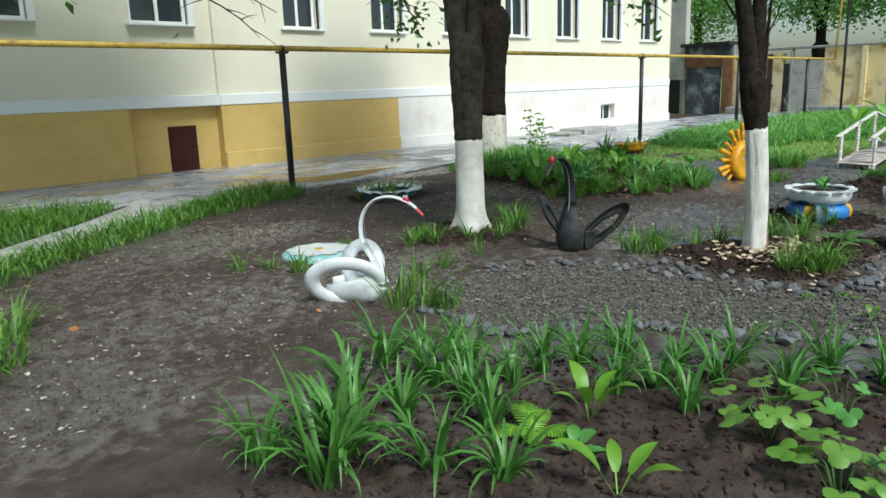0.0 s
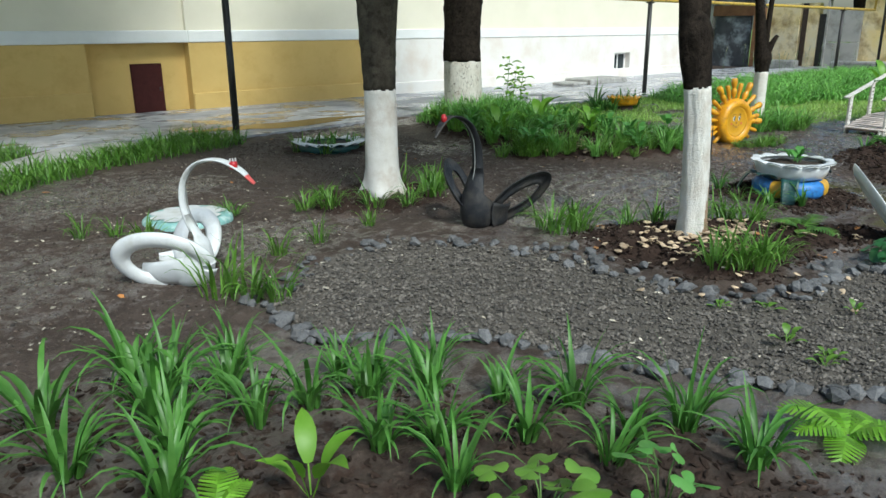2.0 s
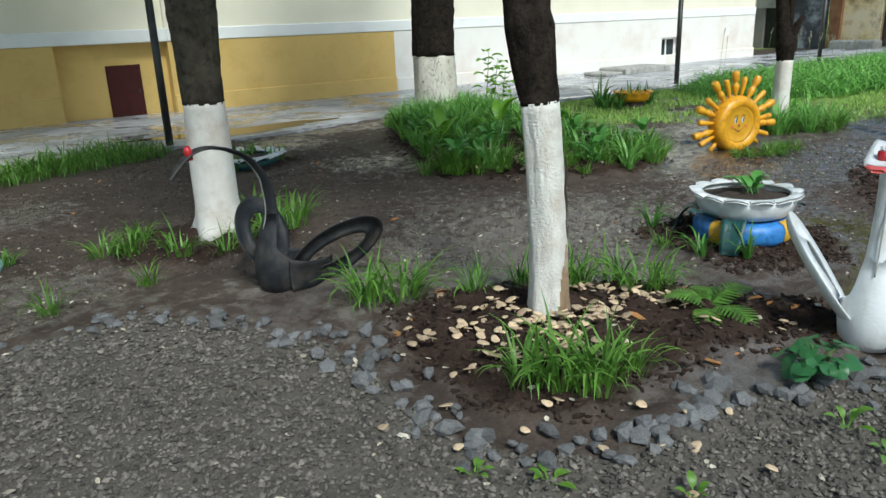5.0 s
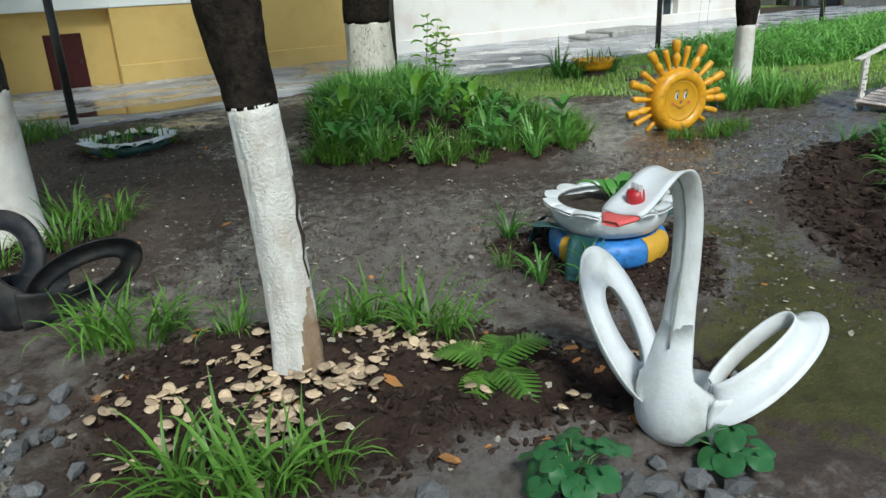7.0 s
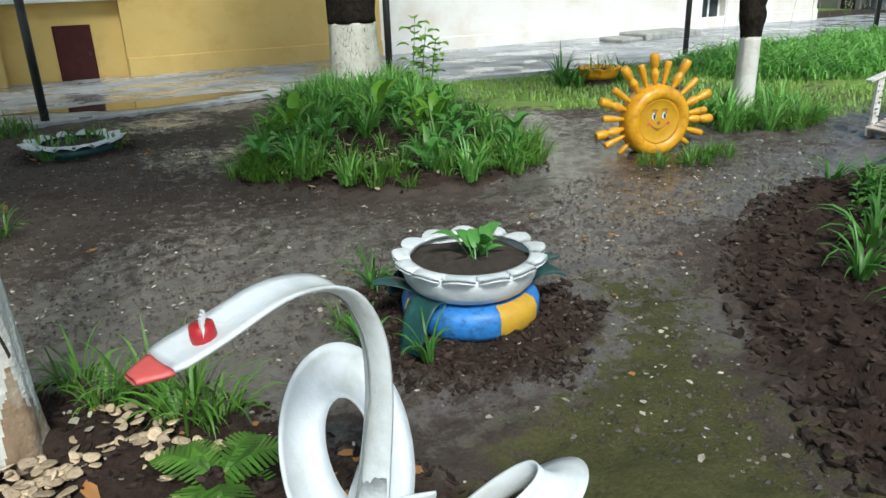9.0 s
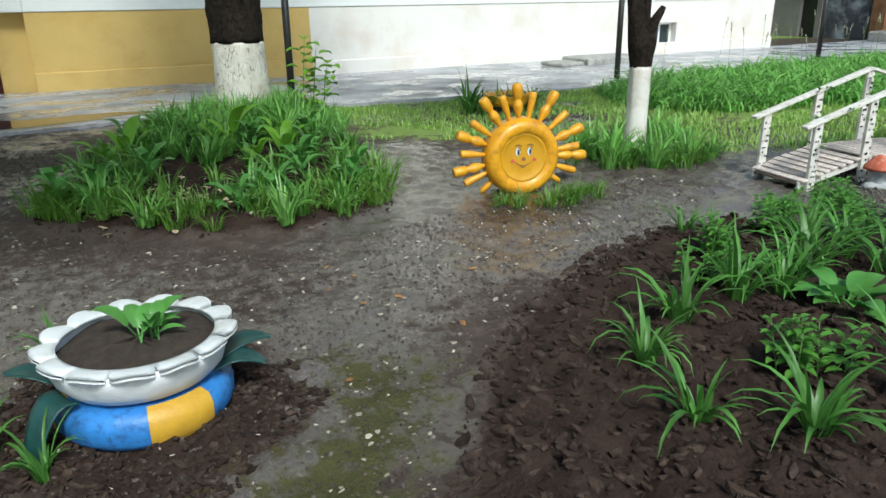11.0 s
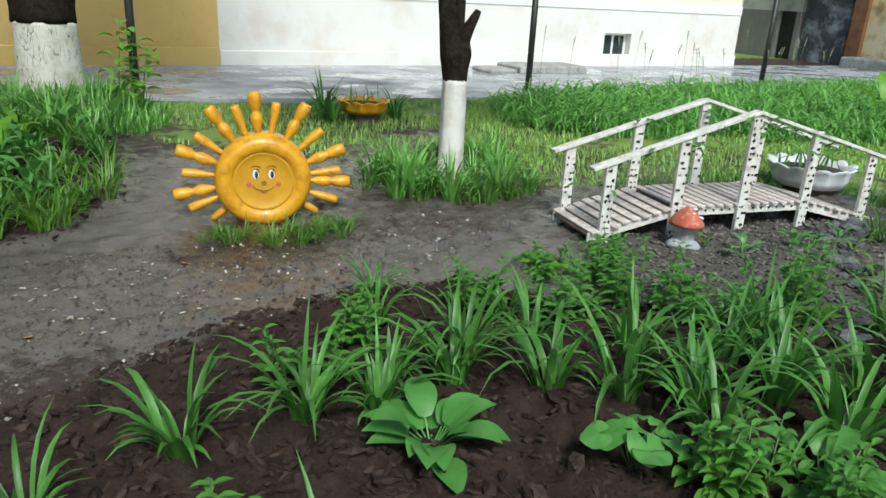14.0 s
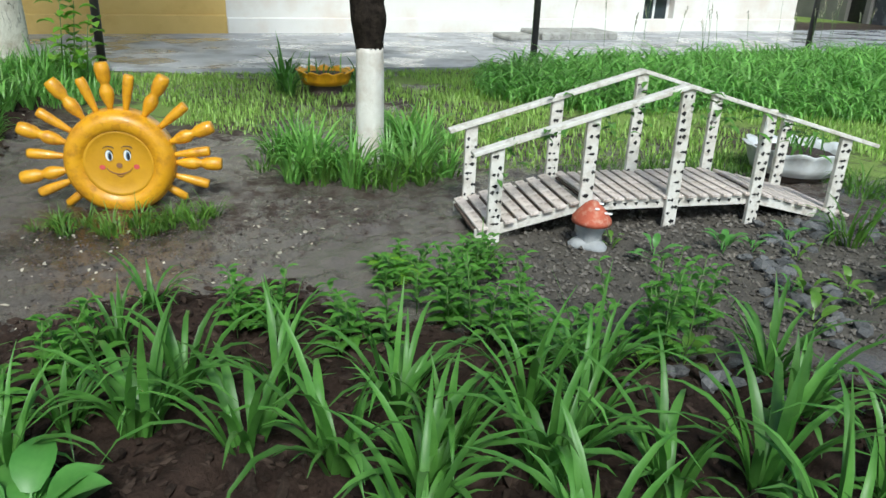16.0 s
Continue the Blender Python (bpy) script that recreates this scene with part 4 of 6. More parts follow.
        for k in range(3):
            part("spike", box_bm(cf - 0.012 + 0.01 * k, cf - 0.007 + 0.01 * k, -0.018 + 0.015 * k, -0.008 + 0.015 * k, cz + 0.02, cz + 0.058), M_SWANW, nk)
    return s


near_swan = swan(7.28, 1.115, 198,
     [(0.145, 0.06, 0.10), (0.15, 0.17, 0.10), (0.11, 0.32, 0.075), (0.06, 0.48, 0.052), (0.03, 0.66, 0.047), (0.04, 0.82, 0.047), (0.11, 0.94, 0.05), (0.24, 0.975, 0.055), (0.39, 0.945, 0.06), (0.48, 0.93, 0.058), (0.555, 0.925, 0.022)],
     [((-0.07, -0.26, 0.31), (-0.05, -0.15, 0.19), (0.185, 0.03, 0.02), 0.062), ((-0.155, 0.215, 0.275), (-0.155, 0.105, 0.12), (-0.085, -0.057, 0.015), 0.052, 0.85)],
     M_SWANW, None, 0.92, (0.41, 0.945), "white painted swan cut from a tyre, coral beak, on bare soil", "tyre swans")
near_swan.scale = (0.97, 0.97, 0.97)
swan(3.30, 3.87, -50,
     [(0.155, 0.06, 0.09), (0.15, 0.18, 0.07), (0.08, 0.34, 0.045), (0.02, 0.49, 0.036), (0.03, 0.64, 0.034), (0.11, 0.745, 0.034), (0.24, 0.77, 0.035), (0.37, 0.72, 0.035), (0.46, 0.64, 0.015)],
     [((-0.09, -0.14, 0.17), (-0.24, -0.07, 0.03), (0.02, -0.06, 0.155), 0.055), ((-0.05, 0.19, 0.24), (-0.04, 0.11, 0.13), (0.12, 0.0, 0.03), 0.055)],
     M_SWANW, None, 0.90, (0.34, 0.735), "white painted swan cut from a tyre, red crest, on trodden earth", "tyre swans", 0.0)
black_swan = swan(5.53, 3.60, 196,
     [(0.135, 0.05, 0.10), (0.145, 0.20, 0.10), (0.10, 0.34, 0.075), (0.06, 0.46, 0.046), (0.075, 0.61, 0.040), (0.16, 0.745, 0.036), (0.30, 0.82, 0.032), (0.42, 0.83, 0.030), (0.51, 0.79, 0.024), (0.58, 0.72, 0.008)],
     [((-0.03, -0.20, 0.28), (-0.04, -0.11, 0.14), (0.14, 0.02, 0.02), 0.05), ((-0.21, 0.21, 0.22), (-0.18, 0.12, 0.085), (0.04, 0.04, 0.115), 0.05)],
     M_SWANB, None, 0.92, (0.47, 0.81), "black swan cut from a tyre, red comb, beside the gravel bed", "tyre swans", 0.2)
black_swan.scale = (1.07, 1.07, 1.07)


# ---- the smiling sun ----
def facing(v):
    """Lathe axis z turned to look along -y."""
    return [(p[0], -p[2], p[1]) for p in v]


def lathe_f(name, profile, material, parent, n=48, label=""):
    v, f = lathe_geo(profile, n)
    return mesh_ob(name, facing(v), f, material, parent, label, smooth=True)


def smiling_sun(x, y, z, rz):
    s = thing("sun_figure", x, y, z, rz, "yellow tyre sun figure with smiling face and bottle rays", "garden figure")
    lathe_f("tyre", [(0.20, 0.02), (0.215, 0.035), (0.25, 0.048), (0.285, 0.040), (0.312, 0.012), (0.322, -0.03), (0.322, -0.13), (0.30, -0.165), (0.26, -0.175), (0.2, -0.16)], M_SUNY, s, 64)
    face = lathe_f("face", [(0.0, 0.004), (0.12, 0.004), (0.185, 0.008), (0.202, 0.022), (0.204, -0.15)], M_SUND, s, 48, "smooth yellow face disc")

    def disc(name, cx, cz, rx, rz_, m_, d=0.008, rot=0.0):
        vs = [(cx, -d, cz)] + [(cx + rx * math.cos(a) * math.cos(rot) - rz_ * math.sin(a) * math.sin(rot), -d, cz + rx * math.cos(a) * math.sin(rot) + rz_ * math.sin(a) * math.cos(rot)) for a in [k * math.pi / 12 for k in range(24)]]
        mesh_ob(name, vs, [(0, 1 + k, 1 + (k + 1) % 24) for k in range(24)], m_, face)

    for ex, sg in ((-0.052, -1), (0.052, 1)):
        disc("eye", ex, 0.05, 0.021, 0.034, M_EYEW, 0.008)
        disc("iris", ex + 0.004, 0.047, 0.012, 0.027, M_EYEB, 0.010)
        disc("pupil", ex + 0.006, 0.044, 0.008, 0.02, M_BLACK, 0.012)
        strip("eyelid", [(ex + 0.023 * math.cos(a), -0.010, 0.05 + 0.036 * math.sin(a), 0.0025, 0, 0.0025) for a in np.linspace(0.3, 2.84, 6)], 10, 0.002, 0, M_BLACK, face)
        strip("brow", [(ex + 0.035 * math.cos(a), -0.008, 0.085 + 0.022 * math.sin(a), 0.0015, 0, 0.003) for a in np.linspace(0.4, 2.7, 6)], 10, 0.002, 0, M_DARKW, face)
        disc("cheek", sg * 0.098, -0.022, 0.017, 0.015, M_PINK, 0.008)
    disc("nose", 0.0, -0.012, 0.018, 0.016, M_RUST, 0.009)
    strip("mouth", [(0.085 * math.sin(a), -0.009, 0.01 - 0.075 * math.cos(a), 0.001, 0, 0.0035) for a in np.linspace(-1.05, 1.05, 9)], 18, 0.002, 0, M_RUST, face)
    strip("lip", [(0.022 * math.sin(a), -0.009, -0.062 - 0.018 * math.cos(a), 0.001, 0, 0.003) for a in np.linspace(-1.2, 1.2, 5)], 8, 0.002, 0, M_RUST, face)
    rays = [(95, 1), (80, 0), (61, 1), (42, 0), (22, 1), (8, 0), (-5, 1), (-18, 0), (-32, 2), (110, 0), (127, 1), (143, 0), (159, 1), (173, 0), (190, 1), (202, 0), (216, 2)]
    rr = random.Random(5)
    for a, kind_ in rays:
        a = radians(a)
        if kind_ == 1:
            prof = [(0.0, 0.30), (0.016, 0.30), (0.018, 0.335), (0.032, 0.37), (0.041, 0.405), (0.040, 0.435), (0.026, 0.462), (0.027, 0.475), (0.040, 0.50), (0.044, 0.555), (0.039, 0.585), (0.033, 0.595), (0.0, 0.588)]
        elif kind_ == 0:
            prof = [(0.0, 0.29), (0.014, 0.29), (0.018, 0.34), (0.026, 0.40), (0.031, 0.46), (0.031, 0.515), (0.026, 0.53), (0.0, 0.527)]
        else:
            prof = [(0.0, 0.28), (0.02, 0.28), (0.026, 0.36), (0.026, 0.43), (0.0, 0.45)]
        v, f = lathe_geo(prof, 14)
        tw = rr.uniform(-0.04, 0.04)
        m = Matrix.Rotation(math.pi / 2 - a + tw, 4, "Y")
        v = [m @ Vector(p) + Vector((0, 0.06, 0)) for p in v]
        mesh_ob("ray", v, f, M_SUNY, s, "dented yellow bottle ray" if kind_ == 1 else "", smooth=True)
    part("stake", box_bm(-0.03, 0.03, 0.17, 0.21, -0.36, 0.2, 0.004), M_DARKW, s)
    return s


smiling_sun(11.517, 4.615, 0.205, -12)


# ---- tyre planters ----
def scallop(n, depth, flare):
    return lambda r, z, a: (r, z) if z < 0.5 else (r * (1 + flare * (abs(math.sin(a * n / 2)) - 0.5)), z - 0.5 - depth * (1 - abs(math.sin(a * n / 2))))


def leafy_sprout(parent, x, y, z, count, size, material, seed):
    rng = random.Random(seed)
    vs, fs = [], []
    for k in range(count):
        a = rng.uniform(0, 6.28)
        add_leaf(vs, fs, Vector((x + rng.gauss(0, 0.02), y + rng.gauss(0, 0.02), z)), a, rng.uniform(0.3, 1.0), size * rng.uniform(0.6, 1.2), 0.42, 0.5)
    return mesh_ob("seedling", vs, fs, material, parent, "small green seedling", smooth=True)


def add_leaf(vs, fs, base, az, lift, length, width, droop, stalk=0.35, seg=5):
    """A broad pointed leaf on a stalk, creased along its middle."""
    d = Vector((math.cos(az), math.sin(az), 0))
    side = Vector((-math.sin(az), math.cos(az), 0))
    p = Vector(base)
    th = lift * 1.35
    step = length / (seg + 2)
    q = p + (d * math.cos(th) + Vector((0, 0, math.sin(th)))) * length * stalk
    b = len(vs)
    vs.extend([p - side * 0.003, p + side * 0.003, q + side * 0.003, q - side * 0.003])
    fs.append((b, b + 1, b + 2, b + 3))
    b = len(vs)
    for i in range(seg + 1):
        u = i / seg
        w = width * length * 0.5 * (math.sin(math.pi * min(1, u * 0.93 + 0.09)) ** 0.8) * (1 - 0.25 * u)
        if i == seg:
            w = 0.001
        t = th * (1 - u) - droop * u
        vs.extend([q + side * w + Vector((0, 0, w * 0.35)), q, q - side * w + Vector((0, 0, w * 0.35))])
        q = q + (d * math.cos(t) + Vector((0, 0, math.sin(t)))) * length * (1 - stalk * 0.3) / seg
    for i in range(seg):
        a = b + i * 3
        fs.append((a, a + 1, a + 4, a + 3))
        fs.append((a + 1, a + 2, a + 5, a + 4))


def tyre_planter(x, y, rz):
    z0 = gz(x, y) - 0.01
    s = thing("tyre_planter", x, y, z0, rz, "white scalloped tyre planter on a blue and yellow tyre", "planter", "tyre planters")
    tread = lambda r, z, a: (r - (0.006 if r > 0.305 and (int(a * 30) % 5 == 0) else 0), z)
    base = lathe("base_tyre", [(0.2, 0.03), (0.25, 0.005), (0.29, 0.02), (0.312, 0.05), (0.315, 0.11), (0.298, 0.145), (0.26, 0.16), (0.2, 0.155)], M_BLUE, s, 96, tread, "blue painted tyre with worn tread")
    for a0, a1 in ((2.86, 3.2), (-1.85, -1.1), (1.0, 1.5)):
        vs, fs = [], []
        prof = [(0.293, 0.018), (0.3145, 0.05), (0.3175, 0.11), (0.301, 0.147), (0.262, 0.163)]
        for i, (r, z) in enumerate(prof):
            for k in range(7):
                a = a0 + (a1 - a0) * k / 6
                vs.append((r * 1.004 * math.cos(a), r * 1.004 * math.sin(a), z + 0.001))
        for i in range(4):
            for k in range(6):
                fs.append((i * 7 + k, i * 7 + k + 1, i * 7 + k + 8, i * 7 + k + 7))
        mesh_ob("painted_patch", vs, fs, M_YEL, base, "yellow painted patch", smooth=True)
    flute = lambda r, z, a: (r * (1 + 0.03 * abs(math.sin(a * 6.5)) * max(0.0, min(1.0, (z - 0.17) * 12))), z)
    bowl = lathe("bowl", [(0.17, 0.162), (0.22, 0.164), (0.262, 0.18), (0.290, 0.215), (0.300, 0.26), (0.305, 0.305), (0.296, 0.307), (0.285, 0.27), (0.265, 0.22), (0.0, 0.20)], M_SWANW, s, 156, flute, "white fluted tyre bowl streaked with dirt")
    for k in range(13):
        # one rounded lobe of the turned-out rim
        a0 = 2 * math.pi * k / 13
        vs, fs = [], []
        for lay in (0.0, 0.013):
            for i in range(6):
                r = 0.268 + 0.082 * i / 5
                for j in range(7):
                    v_ = 2 * j / 6 - 1
                    wd = 0.243 * (1 - 0.10 * (i / 5) ** 3)
                    rr_ = r - 0.030 * (i / 5) * abs(v_) ** 3
                    a = a0 + wd * v_
                    vs.append((rr_ * math.cos(a), rr_ * math.sin(a), 0.306 + lay + 0.020 * (i / 5) * (1 - v_ * v_) - 0.012 * (i / 5) ** 4))
        for i in range(5):
            for j in range(6):
                q = (i * 7 + j, i * 7 + j + 1, i * 7 + j + 8, i * 7 + j + 7)
                fs.append(q[::-1])
                fs.append(tuple(e + 42 for e in q))
        for i in range(5):
            for j in (0, 6):
                fs.append((i * 7 + j, i * 7 + j + 7, i * 7 + j + 49, i * 7 + j + 42))
        for i in (0, 5):
            for j in range(6):
                fs.append((i * 7 + j, i * 7 + j + 1, i * 7 + j + 43, i * 7 + j + 42))
        mesh_ob("lobe", vs, fs, M_SWANW, bowl, smooth=True)
    lathe("soil", [(0.0, 0.300), (0.1, 0.298), (0.2, 0.290), (0.288, 0.275)], M_SOIL, s, 32, lambda r, z, a: (r, z + 0.012 * math.sin(a * 5 + r * 40)))
    leafy_sprout(s, 0.02, -0.02, 0.295, 12, 0.16, M_BROAD, 3)
    for a, ll, up in ((2.75, 0.17, 0.05), (3.38, 0.20, -0.15), (-0.25, 0.19, 0.03), (0.55, 0.17, 0.06), (1.9, 0.2, -0.12), (-0.6, 0.16, 0.0)):
        c, sn = math.cos(a), math.sin(a)
        keys = []
        for u in (0, 0.35, 0.7, 1.0):
            r = 0.28 + ll * u * (0.72 if up < -0.1 else 1)
            keys.append((c * r, sn * r, 0.175 + up * u * u * (1.2 if up < 0 else 1) + 0.03 * math.sin(u * 3.1), -sn * 0.075 * (1 - (0.25 if up < -0.1 else 0.8) * u * u), c * 0.075 * (1 - (0.25 if up < -0.1 else 0.8) * u * u), 0))
        strip("rubber_leaf", keys, 12, 0.008, 0.2, M_TEAL, s, "dark green rubber leaf")
    return s


tyre_planter(8.26, 2.40, 10)


def low_planter(x, y, r, h, material, label, seed, rim=16, spiky=0, rise=0.0, dark=False):
    z0 = gz(x, y) - 0.01
    s = thing("flower_planter", x, y, z0, seed * 31, label, "planter", "tyre planters")
    prof = [(r * 0.72, rise), (r * 0.86, rise + 0.01), (r * 0.95, rise + h * 0.4), (r * 0.97, 0.5 + rise + h * 0.85), (r * 1.06, 0.5 + rise + h), (r * 1.03, 0.505 + rise + h), (r * 0.9, 0.5 + rise + h * 0.92), (r * 0.82, rise + h * 0.4)]
    if dark:
        lathe("bowl", [(r * 0.8, 0), (r * 0.95, 0.012), (r, h * 0.4), (r * 0.96, h * 0.8), (r * 0.8, h * 0.86), (r * 0.75, h * 0.5)], M_TEAL, s, 48)
        lathe("rim", [(r * 0.74, h * 0.86), (r * 0.9, 0.5 + h * 0.94), (r * 1.1, 0.5 + h), (r * 1.1, 0.508 + h), (r * 0.9, 0.51 + h), (r * 0.74, h * 0.9)], material, s, 144, scallop(rim, 0.05, 0.24), "white scalloped rim")
    else:
        lathe("bowl", prof, material, s, 112, scallop(rim, 0.03, 0.12))
    if rise:
        lathe("foot", [(r * 0.62, 0), (r * 0.66, rise * 0.5), (r * 0.6, rise), (r * 0.75, rise + 0.012)], M_DARKW, s, 32)
    lathe("soil", [(0, rise + h * 0.75), (r * 0.5, rise + h * 0.72), (r * 0.9, rise + h * 0.66)], M_SOIL, s, 24)
    rng = random.Random(seed)
    vs, fs = [], []
    for k in range(26 if not spiky else 14):
        a, q = rng.uniform(0, 6.28), r * rng.uniform(0, 0.8)
        blade(vs, fs, Vector((q * math.cos(a), q * math.sin(a), rise + h * 0.7)), rng.uniform(0, 6.28), rng.uniform(0.1, 0.25) * (1.2 if spiky else 0.8), rng.uniform(0.008, 0.014), rng.uniform(0.1, 0.7), rng)
    tagged(mesh_ob("planting", vs, fs, M_BLADE, s, "sparse green leaves"), kind="stuff")
    return s


def blade(vs, fs, base, az, length, width, bend, rng, seg=5):
    """One long arching leaf with a creased middle."""
    d = Vector((math.cos(az), math.sin(az), 0))
    side = Vector((-math.sin(az), math.cos(az), 0))
    t = math.pi / 2 - rng.uniform(0.03, 0.25) - 0.15 * bend
    q = Vector(base)
    b = len(vs)
    for i in range(seg + 1):
        u = i / seg
        w = width * (0.75 + 0.5 * u if u < 0.4 else 1.0 - ((u - 0.4) / 0.6) ** 1.6)
        w = max(w, 0.0006)
        vs.extend([q + side * w + d * w * 0.0 + Vector((0, 0, w * 0.5)), q, q - side * w + Vector((0, 0, w * 0.5))])
        t -= bend * (0.16 + 1.5 * u) * 2.2 / seg
        q = q + (d * math.cos(t) + Vector((0, 0, math.sin(t)))) * length / seg
    for i in range(seg):
        a = b + i * 3
        fs.append((a, a + 1, a + 4, a + 3))
        fs.append((a + 1, a + 2, a + 5, a + 4))


low_planter(6.85, 7.80, 0.40, 0.14, M_SWANW, "low dark tyre planter with a white scalloped rim", 2, 14, dark=True)
low_planter(13.61, 7.97, 0.29, 0.16, M_SUNY, "yellow scalloped tyre planter among spiky leaves", 4, 12, 1, 0.13)
low_planter(16.2, 3.85, 0.34, 0.2, M_SWANW, "white scalloped tyre planter behind the small bridge", 6, 12, 0, 0.06)

# ---- painted daisy disc on the ground ----
dz = gz(3.87, 5.27) - 0.03
ds = thing("daisy_disc", 3.87, 5.27, dz, 20, "pale turquoise tyre disc painted with a white daisy", "garden figure")
M_AQUA = mat("pale_turquoise_paint", (0.26, 0.47, 0.43), (0.21, 0.40, 0.37), 9, 0.5, 0.2, 50, c3=(0.55, 0.66, 0.62), s3=15)
lathe("disc", [(0.0, 0.095), (0.30, 0.095), (0.37, 0.09), (0.405, 0.06), (0.41, 0.02), (0.39, -0.03)], M_AQUA, ds, 64)
for k in range(9):
    a = 2 * math.pi * k / 9
    vs = [(0.05 * math.cos(a), 0.05 * math.sin(a), 0.099)]
    for j in range(9):
        u = j / 8 * math.pi
        r, w = 0.2 - 0.15 * math.cos(u), 0.075 * math.sin(u) * (1.15 - 0.3 * math.cos(u))
        vs.append((r * math.cos(a) - w * math.sin(a), r * math.sin(a) + w * math.cos(a), 0.099))
    for j in range(7, 0, -1):
        u = j / 8 * math.pi
        r, w = 0.2 - 0.15 * math.cos(u), -0.075 * math.sin(u) * (1.15 - 0.3 * math.cos(u))
        vs.append((r * math.cos(a) - w * math.sin(a), r * math.sin(a) + w * math.cos(a), 0.099))
    vs = [(p[0], p[1], 0.0975 + 0.0012 * k) for p in vs]
    mesh_ob("petal", vs, [tuple(range(1, len(vs)))], M_SWANW, ds, "white painted petal")
lathe("flower_centre", [(0, 0.116), (0.04, 0.114), (0.055, 0.098)], M_YEL, ds, 20, None, "yellow painted centre")


ds.scale = (0.86, 0.86, 0.86)

# ---- the little bridge ----
def bridge(x, y, rz):
    z0 = gz(x, y)
    s = thing("garden_bridge", x, y, z0, rz, "small humped wooden garden bridge painted white with birch marks", "bridge")
    rng = random.Random(9)
    PX = [0.0, 0.54, 1.09, 1.64, 2.2]
    RZ = [0.56, 0.72, 0.875, 0.75, 0.58]

    def marks(parent, w, z0_, z1_, yf, cx):
        vs, fs = [], []
        z = z0_ + 0.02
        while z < z1_ - 0.02:
            for _ in range(2):
                a = cx + rng.uniform(-w * 0.45, w * 0.45)
                for yy in (yf[0] - 0.002, yf[1] + 0.002):
                    b = len(vs)
                    s1, s2 = rng.uniform(0.008, 0.021), rng.uniform(0.007, 0.016)
                    lim = lambda q: min(cx + w * 0.5, max(cx - w * 0.5, q))
                    vs.extend([(lim(a - s1), yy, z), (lim(a + s1 * 0.4), yy, z - s2), (lim(a + s1), yy, z + s2 * 0.5), (lim(a + s1 * 0.1), yy, z + s2)])
                    fs.append((b, b + 1, b + 2, b + 3))
            z += rng.uniform(0.035, 0.065)
        tagged(mesh_ob("birch_pattern", vs, fs, M_BIRCHB, parent, "black painted birch marks"), kind="stuff")

    for side, y0 in (("front", 0.0), ("rear", 0.55)):
        for i, (px, rz_) in enumerate(zip(PX, RZ)):
            p = part("post", box_bm(px - 0.038, px + 0.038, y0 - 0.016, y0 + 0.016, -0.08, rz_ - 0.012, 0.003), M_BIRCH, s)
            marks(p, 0.072, 0.0, rz_ - 0.03, (y0 - 0.016, y0 + 0.016), px)
        keys = [(-0.14, 0.515), (1.09, 0.875)], [(1.09, 0.875), (2.42, 0.51)]
        for (xa, za), (xb, zb) in keys:
            d = Vector((xb - xa, 0, zb - za)).normalized()
            up = Vector((-d.z, 0, d.x))
            bm = box_bm(0, 1, y0 - 0.035, y0 + 0.035, -0.012, 0.012, 0.0)
            L = Vector((xb - xa, 0, zb - za)).length
            for v in bm.verts:
                v.co = Vector((xa, v.co.y, za)) + d * v.co.x * L + up * v.co.z
            bmesh.ops.bevel(bm, geom=bm.edges[:], offset=0.003, segments=1, affect="EDGES")
            part("handrail", bm, M_BIRCH, s)
        for xa, za, xb, zb in ((-0.1, 0.04, 0.55, 0.19), (0.55, 0.19, 1.66, 0.19), (1.66, 0.19, 2.36, 0.02)):
            yo = y0 + (0.026 if side == "front" else -0.026)
            d = Vector((xb - xa, 0, zb - za))
            bm = box_bm(0, 1, yo - 0.009, yo + 0.009, -0.03, 0.03)
            for v in bm.verts:
                v.co = Vector((xa, v.co.y, za + v.co.z)) + d * v.co.x
            b_ = part("beam", bm, M_BIRCH, s)
            if za == zb:
                vs_, fs_ = [], []
                for k in range(16):
                    cx = xa + 0.05 + k * 0.068
                    b0 = len(vs_)
                    vs_.extend([(cx - 0.014, yo - 0.0115, za + 0.008), (cx + 0.004, yo - 0.0115, za - 0.012), (cx + 0.015, yo - 0.0115, za + 0.012)])
                    fs_.append((b0, b0 + 1, b0 + 2))
                tagged(mesh_ob("birch_pattern", vs_, fs_, M_BIRCHB, b_, "black painted birch marks"), kind="stuff")
    runs = ((-0.10, 0.075, 0.52, 0.222, 8), (0.56, 0.228, 1.64, 0.228, 14), (1.69, 0.222, 2.36, 0.055, 8))
    for xa, za, xb, zb, n in runs:
        d = Vector((xb - xa, 0, zb - za))
        ang = math.degrees(math.atan2(d.z, d.x))
        pitch = d.length / n
        # dark sheet added beneath the boards; its colour gives the gaps their shade
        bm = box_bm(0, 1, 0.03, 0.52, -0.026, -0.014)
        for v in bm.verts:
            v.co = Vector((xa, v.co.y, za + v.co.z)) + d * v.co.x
        part("under_deck", bm, M_DARKW, s, "dark sheet added for the shade between the boards")
        me = None
        for k in range(n):
            if me is None:
                ob = part("board", box_bm(-pitch * 0.36, pitch * 0.36, -0.285, 0.285, -0.009, 0.009, 0.003), M_DECK, s)
                me = ob.data
            else:
                ob = new("board", me)
                ob.parent = s
            c = Vector((xa, 0.275, za)) + d * ((k + 0.5) / n)
            ob.matrix_basis = pose(c.x, c.y + rng.uniform(-0.01, 0.01), c.z, 0, -ang + rng.uniform(-1, 1), rng.uniform(-1, 1))
    return s


bridge(13.43, 3.335, -9.5)

